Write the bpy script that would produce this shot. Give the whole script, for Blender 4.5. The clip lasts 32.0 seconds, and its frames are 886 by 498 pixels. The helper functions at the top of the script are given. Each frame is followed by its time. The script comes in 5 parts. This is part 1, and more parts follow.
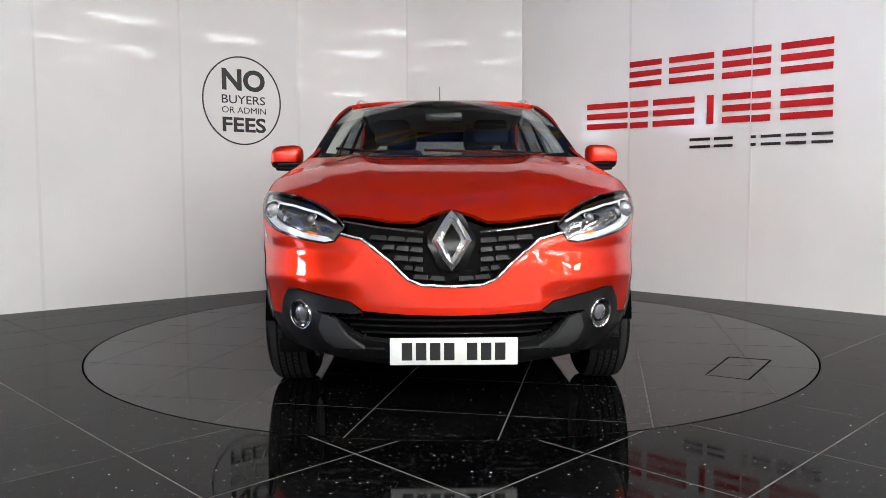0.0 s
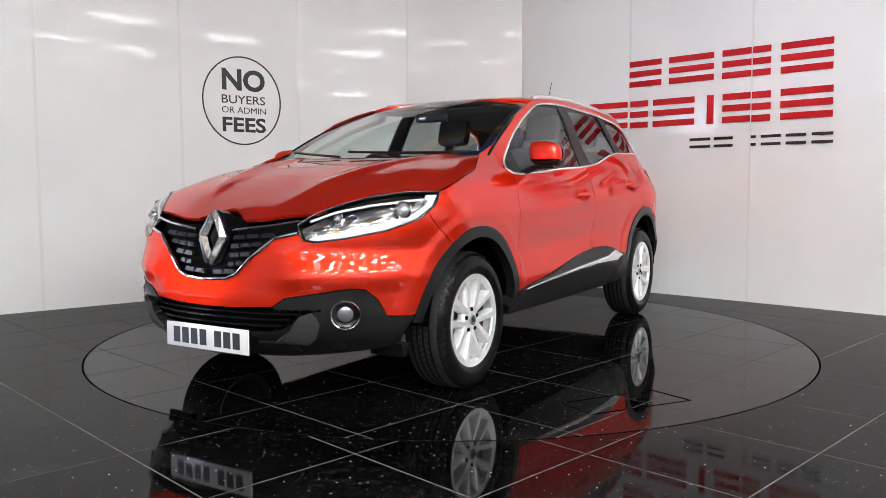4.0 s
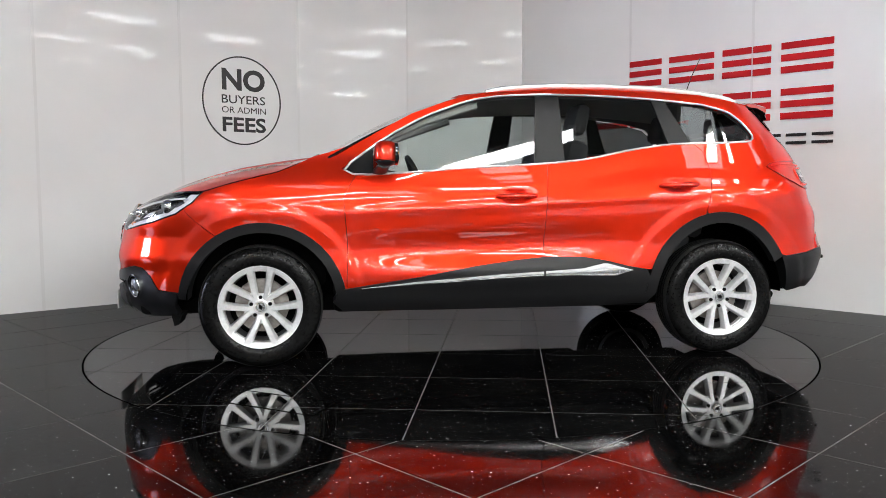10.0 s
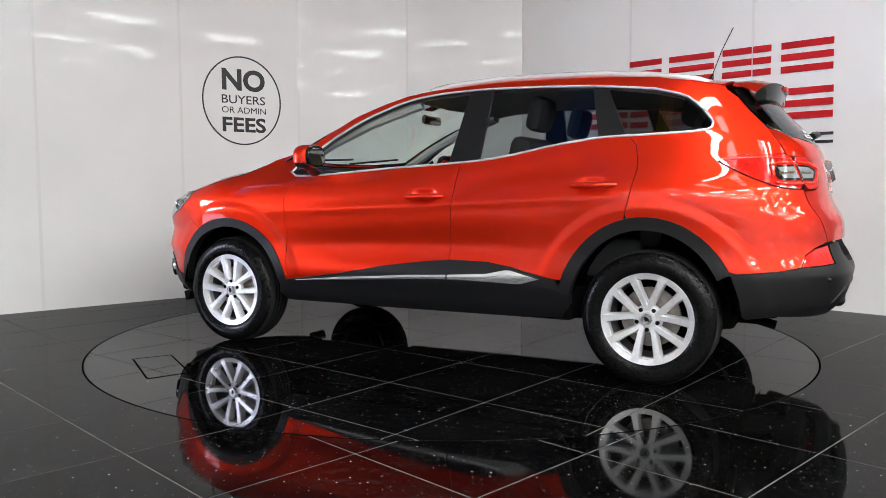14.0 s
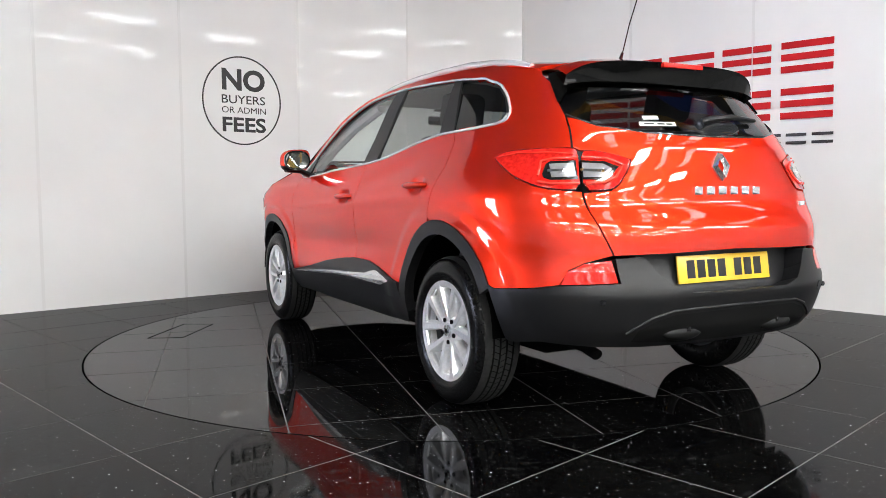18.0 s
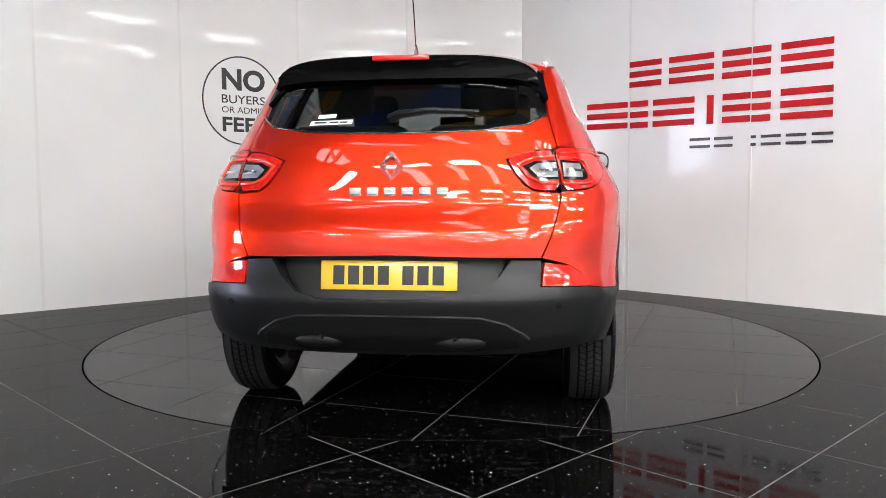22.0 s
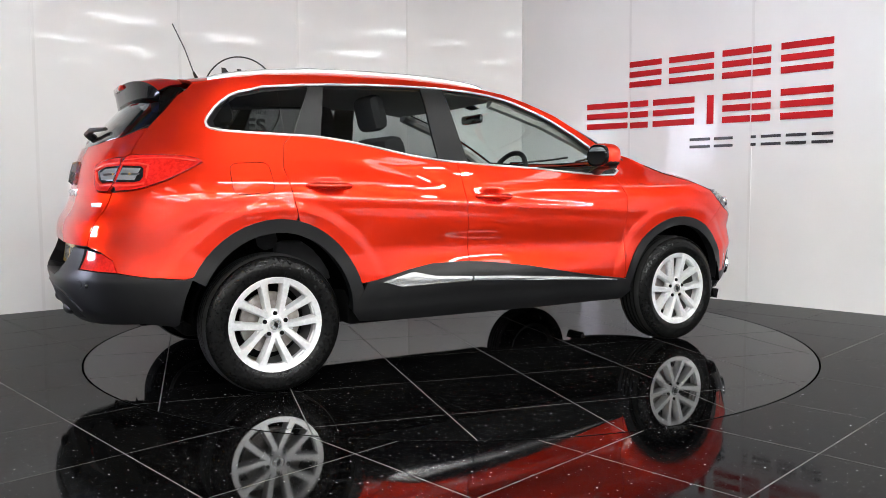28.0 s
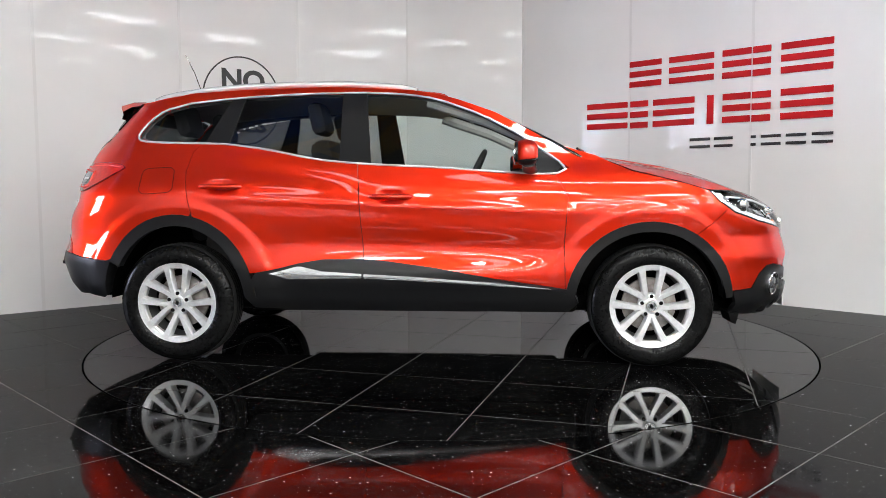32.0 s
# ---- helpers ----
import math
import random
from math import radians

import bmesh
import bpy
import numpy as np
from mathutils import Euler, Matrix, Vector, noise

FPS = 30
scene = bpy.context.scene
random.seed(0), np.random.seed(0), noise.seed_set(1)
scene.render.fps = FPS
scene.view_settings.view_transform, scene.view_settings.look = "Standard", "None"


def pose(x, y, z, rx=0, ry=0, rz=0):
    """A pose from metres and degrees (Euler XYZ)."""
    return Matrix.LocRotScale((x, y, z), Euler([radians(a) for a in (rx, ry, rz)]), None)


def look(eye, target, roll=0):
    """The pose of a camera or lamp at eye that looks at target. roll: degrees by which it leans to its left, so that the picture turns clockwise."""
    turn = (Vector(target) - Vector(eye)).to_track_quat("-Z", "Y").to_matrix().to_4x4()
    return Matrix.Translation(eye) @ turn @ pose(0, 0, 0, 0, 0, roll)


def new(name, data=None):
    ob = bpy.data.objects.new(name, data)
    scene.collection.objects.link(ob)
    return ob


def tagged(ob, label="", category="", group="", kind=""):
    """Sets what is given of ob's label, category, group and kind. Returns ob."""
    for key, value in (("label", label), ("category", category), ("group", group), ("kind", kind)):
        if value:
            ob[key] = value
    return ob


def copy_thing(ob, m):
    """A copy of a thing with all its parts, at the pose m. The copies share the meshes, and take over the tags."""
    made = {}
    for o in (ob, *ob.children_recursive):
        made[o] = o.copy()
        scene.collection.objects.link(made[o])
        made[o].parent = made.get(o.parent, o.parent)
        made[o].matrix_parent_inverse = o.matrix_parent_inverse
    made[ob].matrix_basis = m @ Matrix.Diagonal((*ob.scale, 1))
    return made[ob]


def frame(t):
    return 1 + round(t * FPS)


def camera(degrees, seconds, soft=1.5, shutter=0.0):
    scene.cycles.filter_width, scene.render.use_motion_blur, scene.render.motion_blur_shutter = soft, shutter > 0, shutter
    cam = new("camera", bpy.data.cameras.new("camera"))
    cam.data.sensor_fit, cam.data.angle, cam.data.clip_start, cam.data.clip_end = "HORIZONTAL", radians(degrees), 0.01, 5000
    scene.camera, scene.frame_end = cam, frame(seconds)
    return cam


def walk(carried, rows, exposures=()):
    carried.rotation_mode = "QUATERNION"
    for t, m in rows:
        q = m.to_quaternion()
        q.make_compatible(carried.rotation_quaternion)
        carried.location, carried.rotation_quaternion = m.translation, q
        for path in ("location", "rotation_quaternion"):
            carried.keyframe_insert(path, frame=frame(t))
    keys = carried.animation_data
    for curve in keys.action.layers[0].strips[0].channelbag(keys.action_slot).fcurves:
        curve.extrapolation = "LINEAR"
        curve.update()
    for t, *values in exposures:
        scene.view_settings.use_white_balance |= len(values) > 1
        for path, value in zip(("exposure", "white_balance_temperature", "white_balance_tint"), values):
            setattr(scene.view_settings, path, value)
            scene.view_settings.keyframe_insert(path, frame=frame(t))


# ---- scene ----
# camera: fixed on a stand in front of the turntable
EYE = Vector((0.0, -5.223, 0.973))
AIM = Vector((-0.008318, 0.997079, -0.075921))
cam = camera(58.74, 32.0, 0.8)
STOPS = ((0, -0.03), (1, -0.06), (3, -0.02), (6, 0.10), (7, 0.08), (8, -0.02), (9, -0.16), (12, -0.18), (14, -0.08), (17, 0.12), (21, 0.16),
         (23, 0.16), (25, 0.16), (28, 0.10), (29, 0.0), (32, -0.05))
walk(cam, [(0, look(EYE, EYE + AIM, -0.185)), (32, look(EYE, EYE + AIM, -0.185))], STOPS)

# turntable: heading of the car at each whole second
HEADING = (-88.6, -95.0, -103.7, -112.35, -120.95, -129.5, -138.08, -146.4, -154.75, -163.25, -171.86,
           -180.46, -189.12, -197.86, -206.48, -215.1, -223.75, -232.55, -241.4, -250.11, -258.85, -267.7,
           -276.59, -285.52, -294.5, -303.4, -312.15, -320.9, -329.6, -338.26, -346.94, -355.46, -363.79)
CAR_X, CAR_Y = -0.165, -0.040


def heading(t):
    k = min(int(t), 31)
    return HEADING[k] + (HEADING[k + 1] - HEADING[k]) * (t - k)


# world: dim grey air outside the closed hall
world = bpy.data.worlds.new("world")
world.use_nodes = True
world.node_tree.nodes["Background"].inputs[0].default_value = (0.5, 0.55, 0.6, 1)
world.node_tree.nodes["Background"].inputs[1].default_value = 0.1
scene.world = world
scene.view_settings.exposure = 0.0
ROOFLIGHT, TUBE, DAYLIGHT = 5.5, 62.0, 42.0


# ---- materials ----
def mat(name, color, rough=0.5, metal=0.0, coat=0.0, spec=0.5):
    m = bpy.data.materials.new(name)
    m.use_nodes = True
    b = m.node_tree.nodes["Principled BSDF"]
    b.inputs["Base Color"].default_value = (*color, 1)
    b.inputs["Roughness"].default_value = rough
    b.inputs["Metallic"].default_value = metal
    b.inputs["Coat Weight"].default_value = coat
    b.inputs["Coat Roughness"].default_value = 0.03
    b.inputs["Specular IOR Level"].default_value = spec
    return m


def node(m, kind, **inputs):
    n = m.node_tree.nodes.new(kind)
    for k, v in inputs.items():
        n.inputs[k.replace("_", " ")].default_value = v
    return n


def wire(m, a, out, b, inp):
    m.node_tree.links.new(a.outputs[out], b.inputs[inp])


def bsdf(m):
    return m.node_tree.nodes["Principled BSDF"]


def grain(m, scale, low, high, detail=6.0, socket="Base Color", bump=0.0, dist=0.002, coord="Object"):
    """Noise between two colours (or two values) on a socket, with fine relief."""
    co = node(m, "ShaderNodeTexCoord")
    nz = node(m, "ShaderNodeTexNoise", Scale=scale, Detail=detail)
    wire(m, co, coord, nz, "Vector")
    rp = m.node_tree.nodes.new("ShaderNodeValToRGB")
    rp.color_ramp.elements[0].position, rp.color_ramp.elements[1].position = 0.35, 0.68
    as4 = lambda c: (*c, 1) if isinstance(c, tuple) else (c, c, c, 1)
    rp.color_ramp.elements[0].color, rp.color_ramp.elements[1].color = as4(low), as4(high)
    wire(m, nz, 0, rp, 0)
    wire(m, rp, 0, bsdf(m), socket)
    if bump:
        bp = node(m, "ShaderNodeBump", Strength=bump, Distance=dist)
        wire(m, nz, 0, bp, "Height")
        wire(m, bp, 0, bsdf(m), "Normal")
    return m


def glow(name, color, strength):
    m = mat(name, color)
    bsdf(m).inputs["Emission Color"].default_value = (*color, 1)
    bsdf(m).inputs["Emission Strength"].default_value = strength
    return m


def glass(name, color, rough=0.0):
    """Thin car glass: a tinted clear sheet with a mirror gloss."""
    m = bpy.data.materials.new(name)
    m.use_nodes = True
    nt = m.node_tree
    nt.nodes.remove(nt.nodes["Principled BSDF"])
    tr = node(m, "ShaderNodeBsdfTransparent", Color=(*color, 1))
    gl = node(m, "ShaderNodeBsdfGlossy", Color=(1, 1, 1, 1), Roughness=rough)
    lw = node(m, "ShaderNodeLayerWeight", Blend=0.5)
    pw = node(m, "ShaderNodeMath")
    pw.operation = "POWER"
    pw.inputs[1].default_value = 5.0
    wire(m, lw, "Facing", pw, 0)
    fr = node(m, "ShaderNodeMath")
    fr.operation = "MULTIPLY_ADD"
    fr.inputs[1].default_value, fr.inputs[2].default_value = 0.9, 0.048
    wire(m, pw, 0, fr, 0)
    mx = nt.nodes.new("ShaderNodeMixShader")
    wire(m, fr, 0, mx, 0)
    wire(m, tr, 0, mx, 1)
    wire(m, gl, 0, mx, 2)
    wire(m, mx, 0, nt.nodes["Material Output"], "Surface")
    return m


def car_paint():
    m = mat("red_car_paint", (0.74, 0.014, 0.003), 0.40, 0.80, 1.0, 0.0)
    bsdf(m).inputs["Specular Tint"].default_value = (1.0, 0.10, 0.04, 1)
    bsdf(m).inputs["Coat Roughness"].default_value = 0.0
    bsdf(m).inputs["Coat IOR"].default_value = 1.52
    co = node(m, "ShaderNodeTexCoord")
    nz = node(m, "ShaderNodeTexNoise", Scale=900.0, Detail=2.0)
    wire(m, co, "Object", nz, "Vector")
    rp = m.node_tree.nodes.new("ShaderNodeValToRGB")
    rp.color_ramp.elements[0].color, rp.color_ramp.elements[1].color = (0.62, 0.018, 0.006, 1), (0.95, 0.041, 0.010, 1)
    wire(m, nz, 0, rp, 0)
    wire(m, rp, 0, bsdf(m), "Base Color")
    return m


def granite(name, shine, dull):
    """Polished black granite with fine bright flecks, dust and smears."""
    m = mat(name, (0.008, 0.008, 0.009), 0.06)
    tc = node(m, "ShaderNodeTexCoord")
    oi = node(m, "ShaderNodeObjectInfo")
    far = node(m, "ShaderNodeMath")
    far.operation = "MULTIPLY"
    far.inputs[1].default_value = 37.0
    wire(m, oi, "Random", far, 0)
    co = node(m, "ShaderNodeVectorMath")
    wire(m, tc, "Object", co, 0)
    wire(m, far, 0, co, 1)
    specks = []
    for scale, size, share in ((15.0, 0.050, 0.70), (34.0, 0.050, 0.66)):
        vo = node(m, "ShaderNodeTexVoronoi", Scale=scale)
        vo.voronoi_dimensions = "2D"
        wire(m, co, 0, vo, "Vector")
        sep = m.node_tree.nodes.new("ShaderNodeSeparateColor")
        wire(m, vo, "Color", sep, 0)
        near = m.node_tree.nodes.new("ShaderNodeMapRange")
        near.inputs["From Min"].default_value, near.inputs["From Max"].default_value = size, size * 0.7
        wire(m, vo, "Distance", near, 0)
        pick = m.node_tree.nodes.new("ShaderNodeMapRange")
        pick.inputs["From Min"].default_value, pick.inputs["From Max"].default_value = share, 1.0
        wire(m, sep, 0, pick, 0)
        both = node(m, "ShaderNodeMath")
        both.operation = "MULTIPLY"
        wire(m, near, 0, both, 0)
        wire(m, pick, 0, both, 1)
        specks.append(both)
    both = node(m, "ShaderNodeMath")
    both.operation = "MAXIMUM"
    wire(m, specks[0], 0, both, 0)
    wire(m, specks[1], 0, both, 1)
    nz = node(m, "ShaderNodeTexNoise", Scale=2.2, Detail=8.0)
    wire(m, co, 0, nz, "Vector")
    dust = m.node_tree.nodes.new("ShaderNodeValToRGB")
    dust.color_ramp.elements[0].position, dust.color_ramp.elements[1].position = 0.35, 0.75
    dust.color_ramp.elements[0].color, dust.color_ramp.elements[1].color = (0.0012, 0.0012, 0.0014, 1), (0.0045, 0.0043, 0.004, 1)
    wire(m, nz, 0, dust, 0)
    drops = node(m, "ShaderNodeTexNoise", Scale=34.0, Detail=4.0)
    wire(m, co, 0, drops, "Vector")
    field = node(m, "ShaderNodeTexNoise", Scale=3.1, Detail=2.0)
    wire(m, co, 0, field, "Vector")
    dried = node(m, "ShaderNodeMath")
    dried.operation = "MULTIPLY"
    for q, lo, hi, k in ((drops, 0.56, 0.60, 0), (field, 0.46, 0.60, 1)):
        edge = m.node_tree.nodes.new("ShaderNodeMapRange")
        edge.inputs["From Min"].default_value, edge.inputs["From Max"].default_value = lo, hi
        wire(m, q, 0, edge, 0)
        wire(m, edge, 0, dried, k)
    smear = m.node_tree.nodes.new("ShaderNodeMix")
    smear.data_type = "RGBA"
    wire(m, dried, 0, smear, 0)
    wire(m, dust, 0, smear, 6)
    smear.inputs[7].default_value = (0.014, 0.014, 0.014, 1)
    mix = m.node_tree.nodes.new("ShaderNodeMix")
    mix.data_type = "RGBA"
    wire(m, both, 0, mix, 0)
    wire(m, smear, 2, mix, 6)
    mix.inputs[7].default_value = (0.85, 0.86, 0.9, 1)
    nr = node(m, "ShaderNodeTexNoise", Scale=9.0, Detail=9.0, Roughness=0.62)
    wire(m, co, 0, nr, "Vector")
    rr = m.node_tree.nodes.new("ShaderNodeMapRange")
    rr.inputs["From Min"].default_value, rr.inputs["From Max"].default_value = 0.35, 0.8
    rr.inputs["To Min"].default_value, rr.inputs["To Max"].default_value = 0.008 + dull * 0.5, 0.075 + dull
    wire(m, nr, 0, rr, 0)
    m.node_tree.nodes.remove(bsdf(m))
    body = node(m, "ShaderNodeBsdfDiffuse")
    wire(m, mix, 2, body, "Color")
    gloss = node(m, "ShaderNodeBsdfGlossy", Color=(shine, shine, shine, 1))
    wire(m, rr, 0, gloss, "Roughness")
    fr = node(m, "ShaderNodeFresnel", IOR=1.52)
    ms = m.node_tree.nodes.new("ShaderNodeMixShader")
    wire(m, fr, 0, ms, 0)
    wire(m, body, 0, ms, 1)
    wire(m, gloss, 0, ms, 2)
    wire(m, ms, 0, m.node_tree.nodes["Material Output"], "Surface")
    return m


PAINT = car_paint()
GRANITE = granite("black_granite", 0.62, 0.0)
GRANITE_WORN = granite("worn_black_granite", 0.38, 0.04)
GROUT = grain(mat("dark_grout", (0.02, 0.02, 0.02), 0.8), 30, (0.085, 0.085, 0.085), (0.20, 0.197, 0.19))
DECK_GROUT = grain(mat("dark_deck_grout", (0.02, 0.02, 0.02), 0.8), 30, (0.05, 0.05, 0.05), (0.14, 0.138, 0.135))
PANEL = grain(mat("white_gloss_panel", (0.80, 0.80, 0.80), 0.03, 0, 0, 0.085), 1.2, (0.77, 0.772, 0.775), (0.82, 0.82, 0.822), 3.0, bump=0.25, dist=0.012)
SEAM = mat("white_seam_strip", (0.72, 0.72, 0.72), 0.3)
BLACK_INK = mat("black_lettering", (0.012, 0.012, 0.013), 0.35)
RED_SIGN = mat("red_acrylic", (0.50, 0.010, 0.014), 0.45, 0, 0, 0.15)
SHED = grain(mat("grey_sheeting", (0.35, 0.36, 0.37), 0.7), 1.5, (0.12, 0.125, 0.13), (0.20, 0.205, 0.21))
HALL_WALL = grain(mat("pale_grey_sheeting", (0.40, 0.41, 0.42), 0.6), 1.5, (0.28, 0.285, 0.29), (0.38, 0.385, 0.39))
CONCRETE = grain(mat("grey_concrete", (0.3, 0.3, 0.3), 0.6), 2.0, (0.24, 0.24, 0.235), (0.36, 0.355, 0.35), bump=0.1)
STEEL_Y = grain(mat("yellow_steel", (0.5, 0.28, 0.04), 0.5), 4, (0.66, 0.36, 0.04), (0.78, 0.45, 0.07))
STEEL_B = grain(mat("blue_steel", (0.02, 0.10, 0.45), 0.4), 3, (0.02, 0.09, 0.40), (0.03, 0.13, 0.50))
SKY_PANE = glow("rooflight_pane", (0.90, 0.965, 1.0), ROOFLIGHT)
WINDOW_PANE = glow("daylight_pane", (0.74, 0.78, 1.0), DAYLIGHT)
TUBE_GLOW = glow("strip_lamp_glow", (0.975, 0.985, 0.978), TUBE)
WHITE_METAL = mat("white_metal", (0.75, 0.75, 0.75), 0.4)
CHROME = mat("chrome", (0.88, 0.88, 0.90), 0.06, 1.0)
ALLOY = grain(mat("silver_alloy", (0.75, 0.75, 0.76), 0.30, 0.62, 0.5), 60, (0.80, 0.80, 0.81), (0.90, 0.90, 0.91))
CLAD = grain(mat("black_grained_plastic", (0.009, 0.009, 0.010), 0.38, 0, 0, 0.32), 400, (0.006, 0.006, 0.0065), (0.011, 0.011, 0.012), bump=0.15, dist=0.0006)
GLOSS_BLACK = mat("gloss_black", (0.008, 0.008, 0.009), 0.08, 0.0, 0.6)
BLADE = mat("bright_satin_trim", (0.80, 0.80, 0.81), 0.22, 0.45, 0.5)
LAMP_SILVER = mat("lamp_silver", (0.80, 0.81, 0.83), 0.25, 0.1, 0.5)
DARK = mat("underbody_black", (0.003, 0.003, 0.003), 0.9, 0, 0, 0.1)
RUBBER = grain(mat("tyre_rubber", (0.004, 0.004, 0.004), 0.26, 0, 0, 0.13), 80, (0.003, 0.003, 0.003), (0.006, 0.006, 0.006), bump=0.1, dist=0.001)
GLASS = glass("clear_tinted_glass", (0.82, 0.88, 0.86))
PRIVACY = glass("dark_privacy_glass", (0.42, 0.44, 0.44))
REAR_TINT = glass("dark_rear_glass", (0.24, 0.25, 0.25))
LENS = glass("clear_lens", (0.93, 0.94, 0.95))
RED_LENS = grain(mat("red_lens", (0.46, 0.007, 0.007), 0.12, 0.0, 0.6, 0.2), 70, (0.52, 0.008, 0.006), (0.70, 0.020, 0.012), 2.0)
RED_GUIDE = mat("red_light_guide", (0.90, 0.05, 0.03), 0.2, 0.0, 0.5)
AMBER = mat("amber_lens", (0.75, 0.20, 0.02), 0.15)
FABRIC = grain(mat("dark_seat_fabric", (0.03, 0.03, 0.032), 0.9), 300, (0.022, 0.022, 0.024), (0.045, 0.045, 0.047), bump=0.2)
TRIM = mat("dark_cabin_plastic", (0.02, 0.02, 0.021), 0.6)
LIGHT_TRIM = mat("pale_grey_headlining", (0.42, 0.41, 0.39), 0.9)
PLATE_W = mat("white_plate", (0.78, 0.78, 0.76), 0.3, 0, 0.8)
PLATE_Y = mat("yellow_plate", (0.80, 0.50, 0.03), 0.3, 0, 0.8)
MIRROR = mat("mirror_glass", (0.9, 0.9, 0.9), 0.01, 1.0)
DISC_IRON = grain(mat("brake_iron", (0.4, 0.36, 0.33), 0.4, 0.5), 25, (0.30, 0.27, 0.25), (0.48, 0.44, 0.41))
TREAD = grain(mat("worn_tread_rubber", (0.02, 0.02, 0.02), 0.7, 0, 0, 0.3), 60, (0.010, 0.010, 0.010), (0.018, 0.0175, 0.017))
BADGE = mat("bright_badge_chrome", (0.80, 0.80, 0.81), 0.12, 0.85)
CORE = mat("clear_lamp_core", (0.36, 0.36, 0.38), 0.12, 0.5, 0.5)
LAMP_DARK = mat("dark_lamp_chrome", (0.26, 0.26, 0.28), 0.16, 0.7)
# darker than the alloy: the shade behind the spokes is in this colour
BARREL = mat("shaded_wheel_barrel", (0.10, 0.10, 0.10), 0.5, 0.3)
DEEP_BLACK = mat("deep_gloss_black", (0.003, 0.003, 0.003), 0.06, 0, 0, 0.12)
DEEP_PLASTIC = mat("deep_black_plastic", (0.004, 0.004, 0.004), 0.5, 0, 0, 0.25)
SKIRT_GREY = grain(mat("satin_grey_plastic", (0.04, 0.04, 0.042), 0.34, 0, 0, 0.5), 400, (0.030, 0.030, 0.032), (0.045, 0.045, 0.048), bump=0.1, dist=0.0005)
GREY_TRIM = mat("grey_cabin_trim", (0.10, 0.10, 0.098), 0.8)
HUB = mat("hub_silver", (0.55, 0.55, 0.56), 0.25, 0.8)
GAP = mat("dark_gap", (0.002, 0.002, 0.002), 1.0, 0, 0, 0.0)
STICKER = mat("pale_sticker", (0.72, 0.74, 0.74), 0.5)


# ---- mesh helpers ----
def mesh_object(name, verts, faces, material, parent=None, label="", smooth=False, normals=None):
    me = bpy.data.meshes.new(name)
    me.from_pydata([tuple(v) for v in verts], [], [tuple(f) for f in faces])
    me.update()
    for m in material if isinstance(material, (list, tuple)) else (material,):
        me.materials.append(m)
    if smooth:
        me.shade_smooth()
    if normals is not None:
        me.normals_split_custom_set_from_vertices(normals)
    ob = new(name, me)
    if parent:
        ob.parent = parent
    return tagged(ob, label)


def part(name, bm, material, parent=None, label="", smooth=True, angle=35):
    me = bpy.data.meshes.new(name)
    bm.normal_update()
    if smooth:
        lim = radians(angle)
        for f in bm.faces:
            f.smooth = True
        for e in bm.edges:
            if len(e.link_faces) == 2 and e.calc_face_angle(0) > lim:
                e.smooth = False
    bm.to_mesh(me)
    bm.free()
    me.materials.append(material)
    ob = new(name, me)
    if parent:
        ob.parent = parent
    return tagged(ob, label)


def box(bm, x0, x1, y0, y1, z0, z1, bevel=0.0, m=None):
    got = bmesh.ops.create_cube(bm, size=1.0)["verts"]
    s = Matrix.Translation(((x0 + x1) / 2, (y0 + y1) / 2, (z0 + z1) / 2)) @ Matrix.Diagonal((abs(x1 - x0), abs(y1 - y0), abs(z1 - z0), 1))
    bmesh.ops.transform(bm, matrix=(m @ s) if m else s, verts=got)
    if bevel:
        es = list({e for v in got for e in v.link_edges})
        bmesh.ops.bevel(bm, geom=es, offset=bevel, segments=2, affect="EDGES", profile=0.5)
    return bm


def cyl(bm, r, depth, m, seg=24, r2=None):
    bmesh.ops.create_cone(bm, cap_ends=True, segments=seg, radius1=r, radius2=r if r2 is None else r2, depth=depth, matrix=m)
    return bm


def prism(bm, outline, z0, z1, m):
    """A flat outline (x, y) made solid between z0 and z1, then placed by m."""
    lo = [bm.verts.new(m @ Vector((x, y, z0))) for x, y in outline]
    hi = [bm.verts.new(m @ Vector((x, y, z1))) for x, y in outline]
    n = len(outline)
    bm.faces.new(hi)
    bm.faces.new(lo[::-1])
    for i in range(n):
        bm.faces.new((lo[i], lo[(i + 1) % n], hi[(i + 1) % n], hi[i]))
    return bm


def tube(bm, path, r, seg=8, closed=False, flat=1.0):
    """A round (or flattened) bar along a path of points."""
    pts = [Vector(p) for p in path]
    n, rings = len(pts), []
    for i, p in enumerate(pts):
        a = pts[(i - 1) % n] if closed or i else p
        b = pts[(i + 1) % n] if closed or i < n - 1 else p
        d = (b - a).normalized()
        side = d.cross(Vector((0, 0, 1)))
        side = side.normalized() if side.length > 1e-4 else Vector((1, 0, 0))
        up = side.cross(d)
        rad = r(i / max(n - 1, 1)) if callable(r) else r
        rings.append([bm.verts.new(p + rad * (math.cos(k * math.tau / seg) * side + flat * math.sin(k * math.tau / seg) * up)) for k in range(seg)])
    for i in range(n if closed else n - 1):
        A, B = rings[i], rings[(i + 1) % n]
        for k in range(seg):
            bm.faces.new((A[k], A[(k + 1) % seg], B[(k + 1) % seg], B[k]))
    if not closed:
        bm.faces.new(rings[0][::-1])
        bm.faces.new(rings[-1])
    return bm


